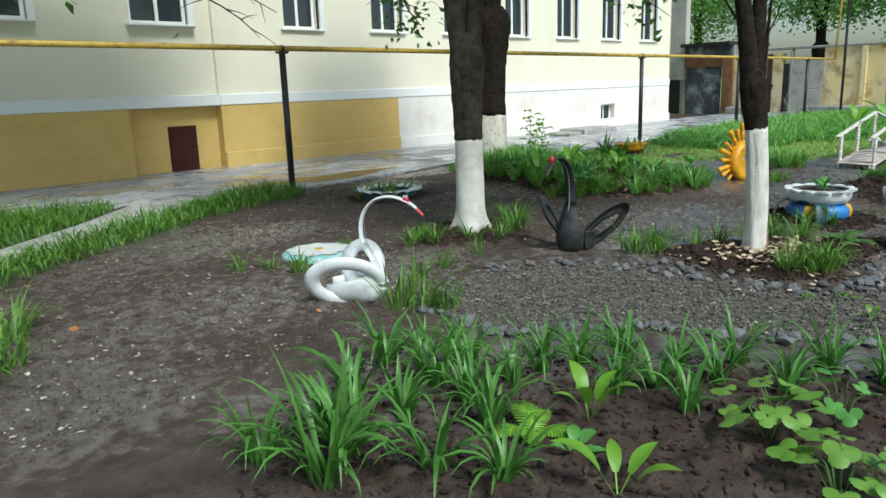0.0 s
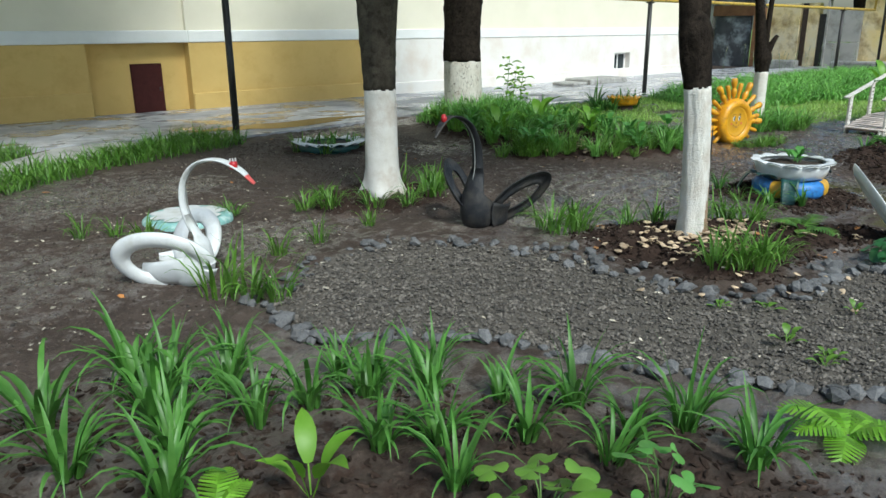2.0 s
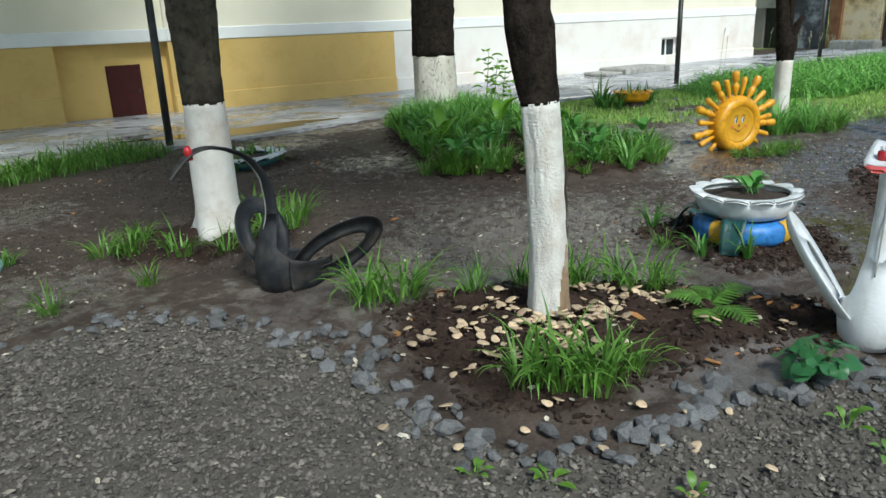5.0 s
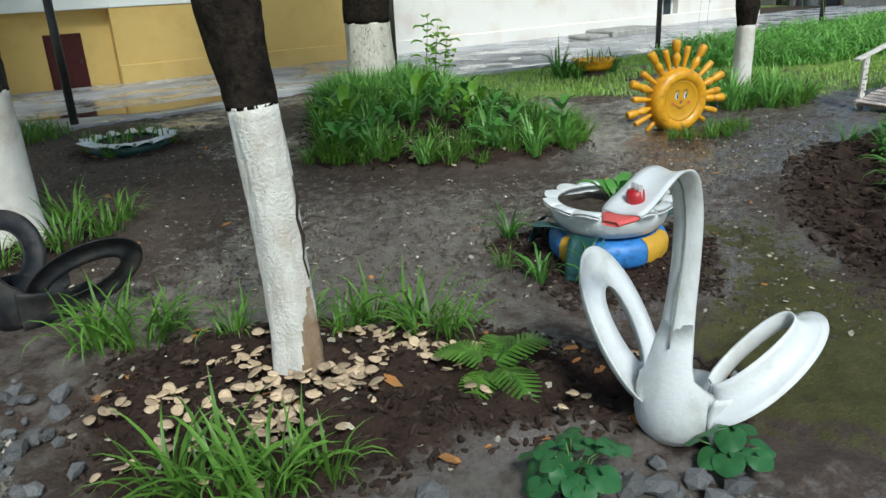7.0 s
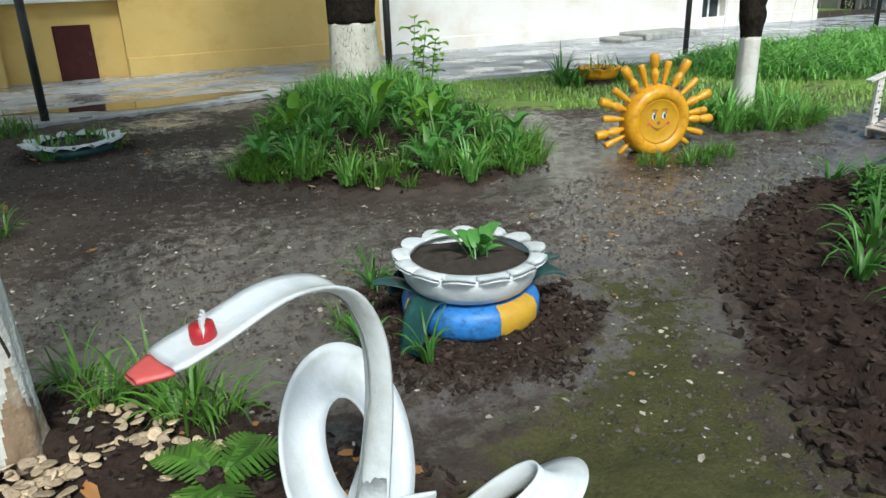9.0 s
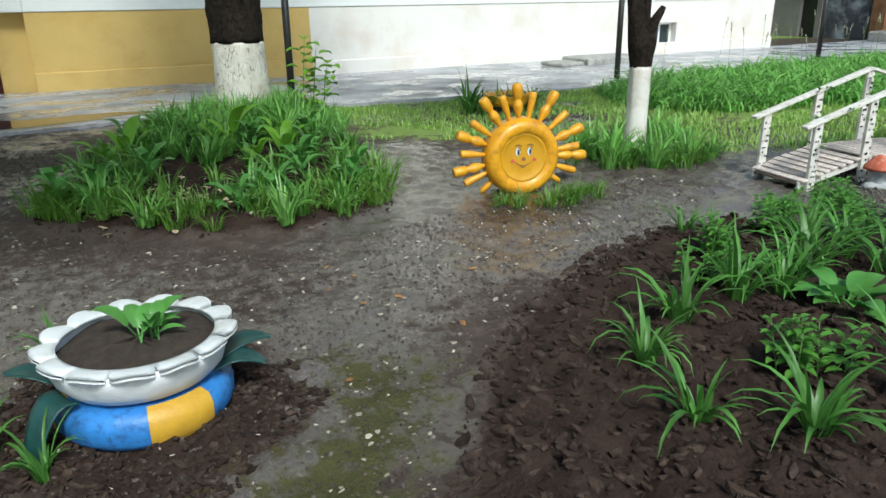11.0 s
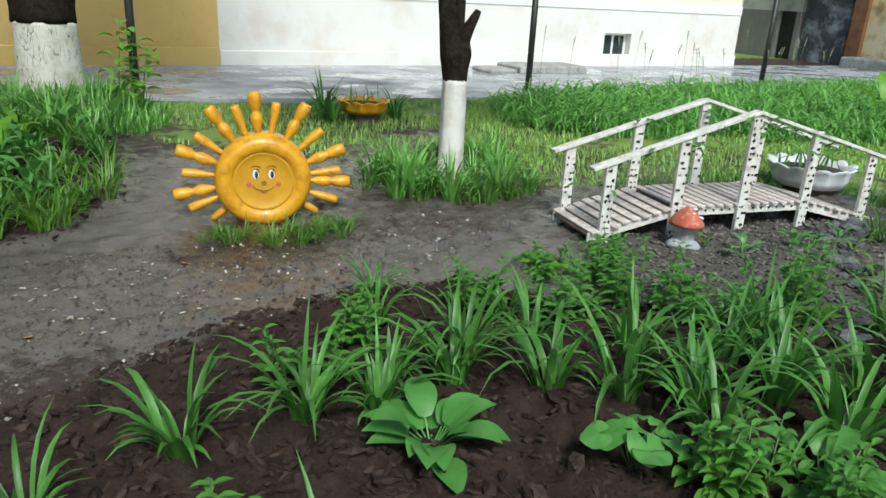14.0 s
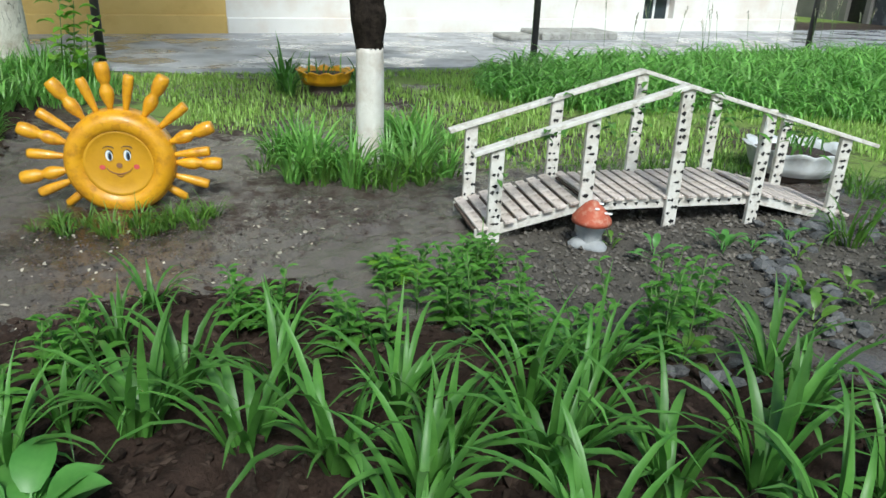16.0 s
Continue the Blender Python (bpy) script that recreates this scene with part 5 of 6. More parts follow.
# ---- concrete toadstool ----
TS = 0.86
ts = thing("toadstool_figure", 13.90, 3.07, gz(13.90, 3.07) - 0.01, 30, "small concrete toadstool figure with a red cap on a grey base", "garden figure")
lathe("base", [(0.0, 0.0), (0.115, 0.0), (0.12, 0.025), (0.095, 0.05), (0.07, 0.062), (0, 0.065)], M_GREYC, ts, 24, lambda r, z, a: (r * (1 + 0.18 * math.sin(3 * a + 1)), z))
lathe("stalk", [(0.075, 0.045), (0.07, 0.09), (0.085, 0.13), (0.09, 0.17), (0.08, 0.2)], M_GREYC, ts, 24, lambda r, z, a: (r * (1 + 0.08 * math.sin(4 * a)), z))
cp = lathe("cap", [(0.0, 0.178), (0.09, 0.18), (0.135, 0.175), (0.13, 0.20), (0.10, 0.24), (0.06, 0.285), (0.025, 0.31), (0.0, 0.315)], M_CAP, ts, 32, lambda r, z, a: (r * (1 + 0.06 * math.sin(2 * a)), z))
for a, r, z in ((-1.6, 0.095, 0.25), (-2.3, 0.07, 0.28), (-0.9, 0.115, 0.226), (-1.2, 0.05, 0.298), (0.4, 0.09, 0.255)):
    v, f = lathe_geo([(0, 0.008), (0.012, 0.006), (0.017, 0.0)], 10)
    mesh_ob("spot", [(p[0] + r * math.cos(a), p[1] + r * math.sin(a), p[2] + z) for p in v], f, M_EYEW, cp, "white painted spot")
ts.scale = (TS, TS, TS)


# ---- plants ----
def clump_mesh(name, n, length, width, spread, seed, material, bend=(0.15, 0.9), seg=6):
    rng = random.Random(seed)
    vs, fs = [], []
    for k in range(n):
        a = rng.uniform(0, 6.28)
        r = spread * math.sqrt(rng.random())
        blade(vs, fs, Vector((r * math.cos(a), r * math.sin(a), -0.01)), a + rng.gauss(0, 0.5), length * rng.uniform(0.4, 1.25), width * rng.uniform(0.7, 1.2), rng.uniform(*bend), rng, seg)
    me = bpy.data.meshes.new(name)
    me.from_pydata([tuple(v) for v in vs], [], fs)
    me.materials.append(material)
    me.polygons.foreach_set("use_smooth", [True] * len(me.polygons))
    return me


LILY = [clump_mesh("lily", n, 0.42, 0.0135, 0.045, 20 + i, M_BLADE, (0.1, 1.15)) for i, n in enumerate((28, 34, 38, 24, 30))]
TUFT = [clump_mesh("tuft", n, 0.31, 0.0075, 0.10, 40 + i, M_GRASS, (0.2, 1.5), 5) for i, n in enumerate((34, 44, 28, 38))]


def clump_thing(n, length, width, spread, seed, bend, name="leaf_clump", material=None, label="clump of long arching green leaves in the flower bed", category="plant", group="long-leaved clumps"):
    """A clump whose leaves are parts of their own; kept as a pattern for copies."""
    rng = random.Random(seed)
    t = thing(name, 0, 0, 0, 0, label, category, group)
    for k in range(n):
        a = rng.uniform(0, 6.28)
        r = spread * math.sqrt(rng.random())
        vs, fs = [], []
        blade(vs, fs, Vector((r * math.cos(a), r * math.sin(a), -0.01)), a + rng.gauss(0, 0.5), length * rng.uniform(0.4, 1.25), width * rng.uniform(0.7, 1.2), rng.uniform(*bend), rng, 6)
        mesh_ob("leaf", vs, fs, material or M_BLADEO, t, smooth=True)
    return t


PATTERNS = [clump_thing(n, 0.44, 0.0135, 0.05, 20 + i, (0.15, 1.35)) for i, n in enumerate((26, 30, 34, 22, 28))]
USED = set()


def leaf_clump(x, y, s, rng=RNG):
    k = rng.randrange(len(PATTERNS))
    m = pose(x, y, gz(x, y) + 0.005, rng.uniform(-4, 4), rng.uniform(-4, 4), rng.uniform(0, 360)) @ Matrix.Diagonal((s, s, s * rng.uniform(0.85, 1.15), 1))
    if k in USED:
        return copy_thing(PATTERNS[k], m)
    USED.add(k)
    FIRST.append((PATTERNS[k], m))


FIRST = []
FRESHT = [clump_mesh("fresh_tuft", n, 0.36, 0.009, 0.10, 80 + i, M_FRESH, (0.2, 1.3), 5) for i, n in enumerate((30, 38, 34))]
LILYB = [clump_mesh("lily", n, 0.42, 0.0135, 0.07, 60 + i, M_GRASSB, (0.2, 1.15)) for i, n in enumerate((30, 36, 42))]


def plant(name, meshes, x, y, s, label, cat, group, rng=RNG):
    ob = new(name, meshes[rng.randrange(len(meshes))])
    ob.matrix_basis = pose(x, y, gz(x, y) + 0.005, rng.uniform(-4, 4), rng.uniform(-4, 4), rng.uniform(0, 360)) @ Matrix.Diagonal((s, s, s * rng.uniform(0.85, 1.15), 1))
    return tagged(ob, label, cat, group)


for x, y, s in [(1.52, 1.85, 1), (1.87, 1.6, 1), (2.12, 2.45, 1), (2.45, 2.2, 0.9), (2.54, 2.7, 0.9), (2.43, 1.95, 0.8), (2.8, 2.3, 0.8), (2.98, 1.95, 0.9), (3.2, 1.85, 0.8), (3.4, 1.7, 0.85), (3.19, 1.4, 0.8), (3.45, 1.2, 0.8),
                (3.62, 1.5, 0.75), (3.78, 1.25, 0.8), (3.95, 0.85, 0.85), (3.0, 1.5, 0.8), (3.9, 0.55, 0.8), (2.1, 2.05, 0.9), (2.75, 1.95, 0.8), (1.75, 2.15, 0.85), (3.55, 0.9, 0.75), (3.25, 2.15, 0.65), (2.95, 2.55, 0.65),
                (10.53, 1.94, 0.95), (10.1, 1.72, 0.75), (9.95, 1.3, 0.9), (10.25, 1.05, 0.9), (10.96, 1.98, 0.95), (11.56, 2.0, 1.05), (11.85, 1.75, 1.1), (12.09, 1.61, 1.1), (12.3, 1.45, 1.05), (12.65, 1.36, 1.1), (12.95, 1.2, 1.1), (13.25, 1.12, 1.15),
                (12.6, 1.05, 1.1), (11.7, 2.15, 0.95), (12.0, 2.1, 0.9), (12.35, 1.85, 1.0), (12.75, 1.7, 0.95), (11.35, 2.1, 0.8), (13.6, 1.35, 1.0), (13.5, 0.9, 1.1), (11.62, 2.95, 0.7), (11.5, 2.6, 0.6), (12.1, 2.45, 0.7), (13.9, 1.1, 1.0), (10.75, 1.0, 0.9),
                (14.3, 0.9, 1.0), (13.05, 1.75, 0.9), (1.7, 1.95, 0.9), (2.3, 1.7, 0.8), (2.6, 2.45, 0.8), (3.3, 1.95, 0.7), (2.0, 1.35, 0.8), (3.05, 1.15, 0.75), (3.75, 0.95, 0.7), (3.6, 1.9, 0.6), (1.45, 2.2, 0.8), (11.2, 1.9, 0.8), (12.2, 1.25, 1.0), (12.45, 1.6, 0.95), (13.1, 0.75, 1.1), (12.85, 1.5, 0.9), (13.75, 1.6, 0.9), (8.0, 2.93, 0.55), (7.72, 2.32, 0.6), (7.9, 2.12, 0.5)]:
    leaf_clump(x, y, s * (1.05 if x < 2.7 else 0.92 if x < 5 else 1.0))
for ob, m in FIRST:
    ob.matrix_basis = m
rg = random.Random(17)
cnt = 0
while cnt < 150:
    x, y = rg.uniform(7.8, 11.2), rg.uniform(4.2, 9.5)
    if poly_dist(np.array([x]), np.array([y]), ISLAND)[0] < 0.12 or (math.hypot(x - 8.95, y - 5.25) < 0.42 and rg.random() < 0.9) or math.hypot(x - 10.35, y - 8.98) < 0.34:
        continue
    plant("leaf_clump", (LILYB, LILY, FRESHT)[rg.choice((0, 0, 1, 1, 2))], x, y, rg.uniform(0.5, 0.85) if y < 7 else rg.uniform(0.7, 1.1), "clump of long arching leaves in the round tree bed", "plant", "round bed clumps", rg)
    cnt += 1
for k in range(48):
    # paler grass along the bed's front edge
    i = rg.randrange(5)
    u, (ax, ay), (bx, by) = rg.random(), ISLAND[i], ISLAND[i + 1]
    plant("grass_tuft", FRESHT, ax + (bx - ax) * u + rg.uniform(0.08, 0.4) * (9.4 - ax) * 0.3, ay + (by - ay) * u + rg.uniform(0.1, 0.55), rg.uniform(0.45, 0.8), "tuft of pale fresh grass edging the round bed", "grass", "grass edging the bed", rg)
NEAR_TUFTS = []
GT = "tuft of fine green grass on bare soil"
for x, y, s in [(5.2, 4.55, 1), (4.95, 4.85, 0.9), (5.85, 4.55, 1.1), (6.1, 4.75, 1.1), (5.45, 4.42, 0.8), (4.8, 5.0, 0.8), (5.95, 5.15, 1), (6.25, 5.0, 0.9), (5.1, 5.2, 0.8), (5.65, 4.55, 0.7), (3.45, 3.38, 1.3), (3.3, 3.5, 1.0), (3.55, 3.25, 0.9), (4.35, 4.05, 0.75), (3.95, 3.95, 0.6),
                (3.38, 4.85, 0.8), (4.22, 5.2, 0.7), (3.25, 5.15, 0.7), (3.05, 5.3, 0.7), (4.9, 4.2, 0.6), (5.77, 3.03, 1.1), (5.95, 2.95, 1.1), (5.85, 3.18, 0.9), (6.1, 3.1, 0.8), (5.88, 1.66, 1.2), (5.98, 1.55, 1.05), (5.78, 1.75, 0.9), (6.1, 1.6, 0.9), (6.2, 1.55, 0.7),
                (6.62, 2.72, 0.9), (6.85, 2.5, 1.0), (7.0, 2.35, 0.9), (6.7, 2.45, 0.8), (6.3, 2.75, 0.8), (7.05, 2.1, 0.7), (6.95, 2.15, 0.9), (11.2, 4.22, 0.5), (11.45, 4.15, 0.55), (11.75, 4.2, 0.6), (12.0, 4.3, 0.6), (11.9, 4.12, 0.5), (11.6, 4.08, 0.5),
                (6.5, 8.0, 0.8), (7.2, 7.7, 0.8), (6.6, 7.5, 0.7), (7.1, 8.1, 0.8), (0.95, 4.55, 1.2), (1.15, 4.8, 1.2), (0.75, 4.9, 1.3), (1.05, 4.35, 1.0), (1.25, 5.05, 1.0), (0.85, 4.2, 1.0), (0.6, 4.5, 1.3),
                (15.35, 2.6, 1.1), (15.6, 2.4, 1.2), (15.9, 2.2, 1.2), (15.5, 2.1, 1.2), (16.1, 2.6, 1.2), (15.8, 1.8, 1.3), (15.2, 1.7, 1.2), (16.3, 3.3, 1.1), (16.5, 3.0, 1.2), (13.2, 3.05, 0.7), (13.3, 3.15, 0.6), (7.7, 2.6, 0.5)]:
    if 5.6 < x < 7.1 and y < 3.3:
        m = pose(x, y, gz(x, y) + 0.005, 0, 0, RNG.uniform(0, 360)) @ Matrix.Diagonal((s, s, s, 1))
        if len(NEAR_TUFTS) < 3:
            NEAR_TUFTS.append(clump_thing(30 + 4 * len(NEAR_TUFTS), 0.31, 0.0075, 0.09, 90 + len(NEAR_TUFTS), (0.2, 1.4), "grass_tuft", M_TUFTO, GT, "grass", "grass tufts"))
            NEAR_TUFTS[-1].matrix_basis = m
        else:
            copy_thing(NEAR_TUFTS[RNG.randrange(3)], m)
        continue
    plant("grass_tuft", TUFT + FRESHT, x, y, s * 0.92, GT, "grass", "grass tufts")
for k in range(44):
    a, r = rg.uniform(0, 6.28), 0.15 + 0.62 * math.sqrt(rg.random())
    plant("grass_tuft", LILYB if k % 2 else TUFT, 13.27 + r * math.cos(a) * 1.1, 5.05 + r * math.sin(a) * 0.8, rg.uniform(0.6, 1.1), "tuft of long green grass round the tree", "grass", "grass round the tree", rg)
for k in range(18):
    a = rg.uniform(3.3, 6.1)
    r = rg.uniform(0.28, 0.6)
    plant("grass_tuft", TUFT, 11.55 + r * math.cos(a), 4.5 + 0.75 * r * math.sin(a), rg.uniform(0.3, 0.55), "low flattened weed at the sun figure's foot", "grass", "weeds at the sun's foot", rg)
for x, y in ((13.15, 8.1), (13.25, 8.35), (13.2, 7.9), (14.05, 8.0), (14.1, 8.2)):
    leaf_clump(x, y, 1.05, rg)


def broad_plant(name, x, y, n, size, wid, material, seed, label, lift=(0.12, 0.75), stemh=0.0, droop=0.5):
    rng = random.Random(seed)
    t = thing(name, x, y, gz(x, y), 0, label, "plant")
    for k in range(n):
        vs, fs = [], []
        a = k * 2.4 + rng.uniform(-0.3, 0.3)
        add_leaf(vs, fs, Vector((0.01 * math.cos(a), 0.01 * math.sin(a), stemh * k / n)), a, rng.uniform(*lift), size * rng.uniform(0.75, 1.2), wid, rng.uniform(0.3, 1.0) * droop, 0.42, 6)
        mesh_ob("leaf", vs, fs, material, t, smooth=True)
    return t


broad_plant("hosta", 11.28, 1.63, 22, 0.19, 0.58, M_BROAD, 1, "broad-leaved green hosta in dark soil")
broad_plant("hosta", 12.35, 0.95, 9, 0.17, 0.5, M_BROAD, 22, "broad-leaved green hosta in dark soil")
broad_plant("tulip", 2.66, 1.42, 5, 0.23, 0.34, M_YGREEN, 3, "bright yellow-green tulip leaves in the flower bed", (0.75, 1.0), 0, 0.1)
broad_plant("tulip", 2.2, 0.98, 4, 0.22, 0.34, M_YGREEN, 4, "bright yellow-green tulip leaves in the flower bed", (0.6, 1.0), 0, 0.2)
broad_plant("tulip", 9.6, 6.6, 4, 0.42, 0.32, M_YGREEN, 5, "bright broad leaves in the round bed", (0.8, 1.0), 0.05, 0.1)
broad_plant("tulip", 9.9, 5.9, 4, 0.36, 0.32, M_YGREEN, 6, "bright broad leaves in the round bed", (0.8, 1.0), 0.05, 0.1)
broad_plant("tulip", 8.7, 6.5, 4, 0.38, 0.32, M_YGREEN, 16, "bright broad leaves in the round bed", (0.8, 1.0), 0.05, 0.1)
broad_plant("tulip", 20.0, 5.6, 4, 0.75, 0.32, M_YGREEN, 7, "tall bright leaves above the lush grass", (0.85, 1.0), 0.25, 0.1)
broad_plant("tulip", 21.2, 5.3, 4, 0.7, 0.32, M_YGREEN, 8, "tall bright leaves above the lush grass", (0.85, 1.0), 0.25, 0.1)
broad_plant("seedling", 2.35, 1.28, 6, 0.1, 0.6, M_BROAD, 11, "small green seedling in the flower bed")


def lobed_plant(x, y, n, size, spread, seed, material, lobes=True, high=1.0, name="lobed_leaf_plant", label="plant with large lobed light green leaves"):
    """Lobed leaves, each on a stalk of its own."""
    rng = random.Random(seed)
    t = thing(name, x, y, gz(x, y), rng.uniform(0, 360), label, "plant")
    for k in range(n):
        a = k * 2.4 + rng.uniform(-0.4, 0.4)
        r = spread * math.sqrt((k + 0.5) / n)
        tip = Vector((r * math.cos(a), r * math.sin(a), high * rng.uniform(0.12, 0.26) * (1.15 - 0.5 * r / spread)))
        stalk = tube("stalk", [(0.15 * tip.x, 0.15 * tip.y, -0.01), (0.5 * tip.x, 0.5 * tip.y, 0.75 * tip.z), tip], [0.0035, 0.003, 0.002], M_STEM, t, 5)
        m = Euler((rng.gauss(0, 0.22), 0.30 + rng.gauss(0, 0.2), 0)).to_matrix()
        m = Matrix.Rotation(a, 3, "Z") @ m
        L = size * rng.uniform(0.7, 1.15)
        vs, fs = [tip], []
        for j in range(41):
            th = -2.75 + 5.5 * j / 40
            lobe = 0.62 + 0.38 * abs(math.cos(th * 1.72)) ** 0.8 - 0.04 * (j % 2) - 0.12 * abs(th) / 2.75
            if not lobes:
                lobe = 0.95 - 0.30 * max(0.0, abs(th) - 2.1) + 0.16 * max(0.0, 1 - abs(th) * 1.6)
            vs.append(tip + m @ Vector((L * lobe * math.cos(th), L * lobe * math.sin(th), 0.10 * L * math.cos(th * 3.44) - 0.16 * L * lobe * lobe)))
        for j in range(40):
            fs.append((0, 1 + j, 2 + j))
        mesh_ob("leaf", vs, fs, material, stalk, smooth=True)
    return t


lobed_plant(3.05, 0.78, 14, 0.075, 0.20, 13, M_FRESH)
lobed_plant(2.80, 0.42, 14, 0.080, 0.21, 14, M_FRESH)
lobed_plant(3.42, 0.62, 8, 0.06, 0.14, 15, M_BROAD)
RL, HL = "low plant with dark round leaves among the stones", "young plant with round heart-shaped leaves"
lobed_plant(6.78, 1.08, 22, 0.052, 0.15, 9, M_DKLEAF, False, 0.75, "round_leaf_plant", RL)
lobed_plant(7.28, 0.90, 13, 0.048, 0.12, 10, M_DKLEAF, False, 0.5, "round_leaf_plant", RL)
lobed_plant(11.85, 1.27, 10, 0.062, 0.14, 2, M_BROAD, False, 0.8, "heart_leaf_plant", HL)
lobed_plant(11.2, 1.05, 9, 0.055, 0.12, 12, M_BROAD, False, 0.7, "heart_leaf_plant", HL)


rb = random.Random(72)
for k in range(22):
    x, y = rb.uniform(4.9, 7.4), rb.uniform(0.2, 1.5)
    if poly_dist(np.array([x]), np.array([y]), GRAVEL)[0] > 0.12:
        broad_plant("gravel_weed", x, y, 6, rb.uniform(0.045, 0.09), 0.5, M_FRESH, 300 + k, "small green weed sprouting through the gravel", (0.2, 0.9), 0.02, 0.4)
for k in range(20):
    x, y = rb.uniform(13.2, 15.4), rb.uniform(1.7, 3.0)
    broad_plant("pond_weed", x, y, 7, rb.uniform(0.06, 0.13), 0.4, M_FRESH if k % 2 else M_BROAD, 340 + k, "small green weed in the dry gravel hollow", (0.2, 1.0), 0.06, 0.4)
rb = random.Random(71)
made = 0
while made < 24:
    x, y = rb.uniform(7.9, 11.1), rb.uniform(4.3, 8.6)
    if poly_dist(np.array([x]), np.array([y]), ISLAND)[0] < 0.15 or math.hypot(x - 8.95, y - 5.25) < 0.4 or math.hypot(x - 10.35, y - 8.98) < 0.4:
        continue
    broad_plant("leafy_weed", x, y, 11, rb.uniform(0.13, 0.20), rb.uniform(0.4, 0.62), M_BROAD if made % 3 else M_YGREEN, 200 + made, "leafy green weed among the long leaves of the bed", (0.35, 1.0), rb.uniform(0.12, 0.28), 0.5)
    made += 1


HERBLEAF = []
for i in range(4):
    vs, fs = [], []
    add_leaf(vs, fs, Vector((0, 0, 0)), 0.0, 0.15 + 0.12 * i, 0.085, 0.5, 0.4, 0.1, 4)
    me = bpy.data.meshes.new("herb_leaf")
    me.from_pydata([tuple(v) for v in vs], [], fs)
    me.materials.append(M_HERB)
    HERBLEAF.append(me)


def mint(x, y, stems, h, seed):
    """Upright stems with pairs of pointed leaves."""
    rng = random.Random(seed)
    t = thing("leafy_herb", x, y, gz(x, y), 0, "upright leafy green herb in dark soil", "plant", "leafy herbs")
    for k in range(stems):
        bx, by = rng.gauss(0, 0.07), rng.gauss(0, 0.07)
        lx, ly = rng.gauss(0, 0.05), rng.gauss(0, 0.05)
        hh = h * rng.uniform(0.6, 1.1)
        st = tube("stem", [(bx, by, -0.02), (bx + lx * 0.5, by + ly * 0.5, hh * 0.5), (bx + lx, by + ly, hh)], [0.003, 0.003, 0.002], M_STEM, t, 4)
        n = 7
        for i in range(n):
            u = (i + 1.2) / (n + 0.2)
            for j in range(2):
                lf = new("leaf", HERBLEAF[rng.randrange(4)])
                lf.parent = st
                s = 1.25 - 0.6 * u
                lf.matrix_basis = pose(bx + lx * u, by + ly * u, hh * u, 0, 0, math.degrees(i * 1.57 + j * 3.14 + rng.uniform(-0.3, 0.3))) @ Matrix.Diagonal((s, s, s, 1))
    return t


for i, (x, y, n, h) in enumerate([(11.95, 1.0, 11, 0.26), (11.32, 2.45, 8, 0.24), (11.05, 2.2, 6, 0.2), (10.62, 1.3, 8, 0.24), (12.2, 0.85, 9, 0.22), (12.95, 2.75, 8, 0.26), (12.85, 2.55, 7, 0.2), (12.95, 2.2, 9, 0.34), (13.05, 2.05, 6, 0.3), (13.45, 1.92, 9, 0.42), (12.75, 3.05, 6, 0.14), (13.75, 2.05, 6, 0.3),
                                  (12.0, 2.6, 7, 0.25), (12.4, 2.3, 7, 0.25), (14.9, 1.5, 8, 0.3), (13.1, 2.95, 5, 0.2)]):
    mint(x, y, n, h, 70 + i)


def fern(x, y, n, length, seed, material, label):
    rng = random.Random(seed)
    t = thing("fern", x, y, gz(x, y), 0, label, "plant", "ferns")
    for k in range(n):
        a = k * 6.28 / n + rng.uniform(-0.3, 0.3)
        d, side = Vector((math.cos(a), math.sin(a), 0)), Vector((-math.sin(a), math.cos(a), 0))
        vs, fs = [], []
        th, q, m = rng.uniform(0.6, 1.1), Vector((0, 0, 0)), 14
        L = length * rng.uniform(0.8, 1.15)
        for i in range(m):
            u = i / m
            nq = q + (d * math.cos(th) + Vector((0, 0, math.sin(th)))) * L / m
            w = L * 0.30 * math.sin(math.pi * min(1, u * 0.85 + 0.15)) ** 0.8
            for sg in (-1, 1):
                b = len(vs)
                tip = nq + side * sg * w + d * w * 0.35 + Vector((0, 0, -0.1 * w))
                vs.extend([q, nq, tip + d * 0.006, tip - d * 0.004])
                fs.append((b, b + 1, b + 2, b + 3))
            th -= 0.11
            q = nq
        mesh_ob("frond", vs, fs, material, t)
    return t


fern(6.97, 1.73, 7, 0.26, 1, M_GRASS, "small green fern near the mushrooms")
fern(2.38, 1.52, 5, 0.2, 2, M_YGREEN, "pale feathery fern in the flower bed")
fern(12.8, 3.1, 6, 0.2, 3, M_YGREEN, "pale feathery fern by the bridge")
fern(4.35, 0.42, 7, 0.26, 4, M_YGREEN, "bright feathery fern at the bed's edge")

# a tall shoot with pale leaves by the big tree
sh = thing("shoot", 10.95, 8.55, gz(10.95, 8.55), 0, "tall thin shoot with fresh yellow-green leaves", "plant")
for k in range(3):
    x0, y0 = 0.12 * k, -0.05 * k
    tube("stem", [(x0, y0, 0), (x0 + 0.05, y0, 0.5), (x0 + 0.1, y0, 1.05 - 0.15 * k)], [0.008, 0.006, 0.003], M_STEM, sh, 5)
    for i in range(13):
        vs, fs = [], []
        add_leaf(vs, fs, Vector((x0 + 0.1 * i / 13, y0, 0.2 + i * 0.065 - 0.01 * k * i)), i * 2.2 + k, 0.3, 0.20, 0.8, 0.8, 0.3, 4)
        mesh_ob("leaf", vs, fs, M_YGREEN, sh)


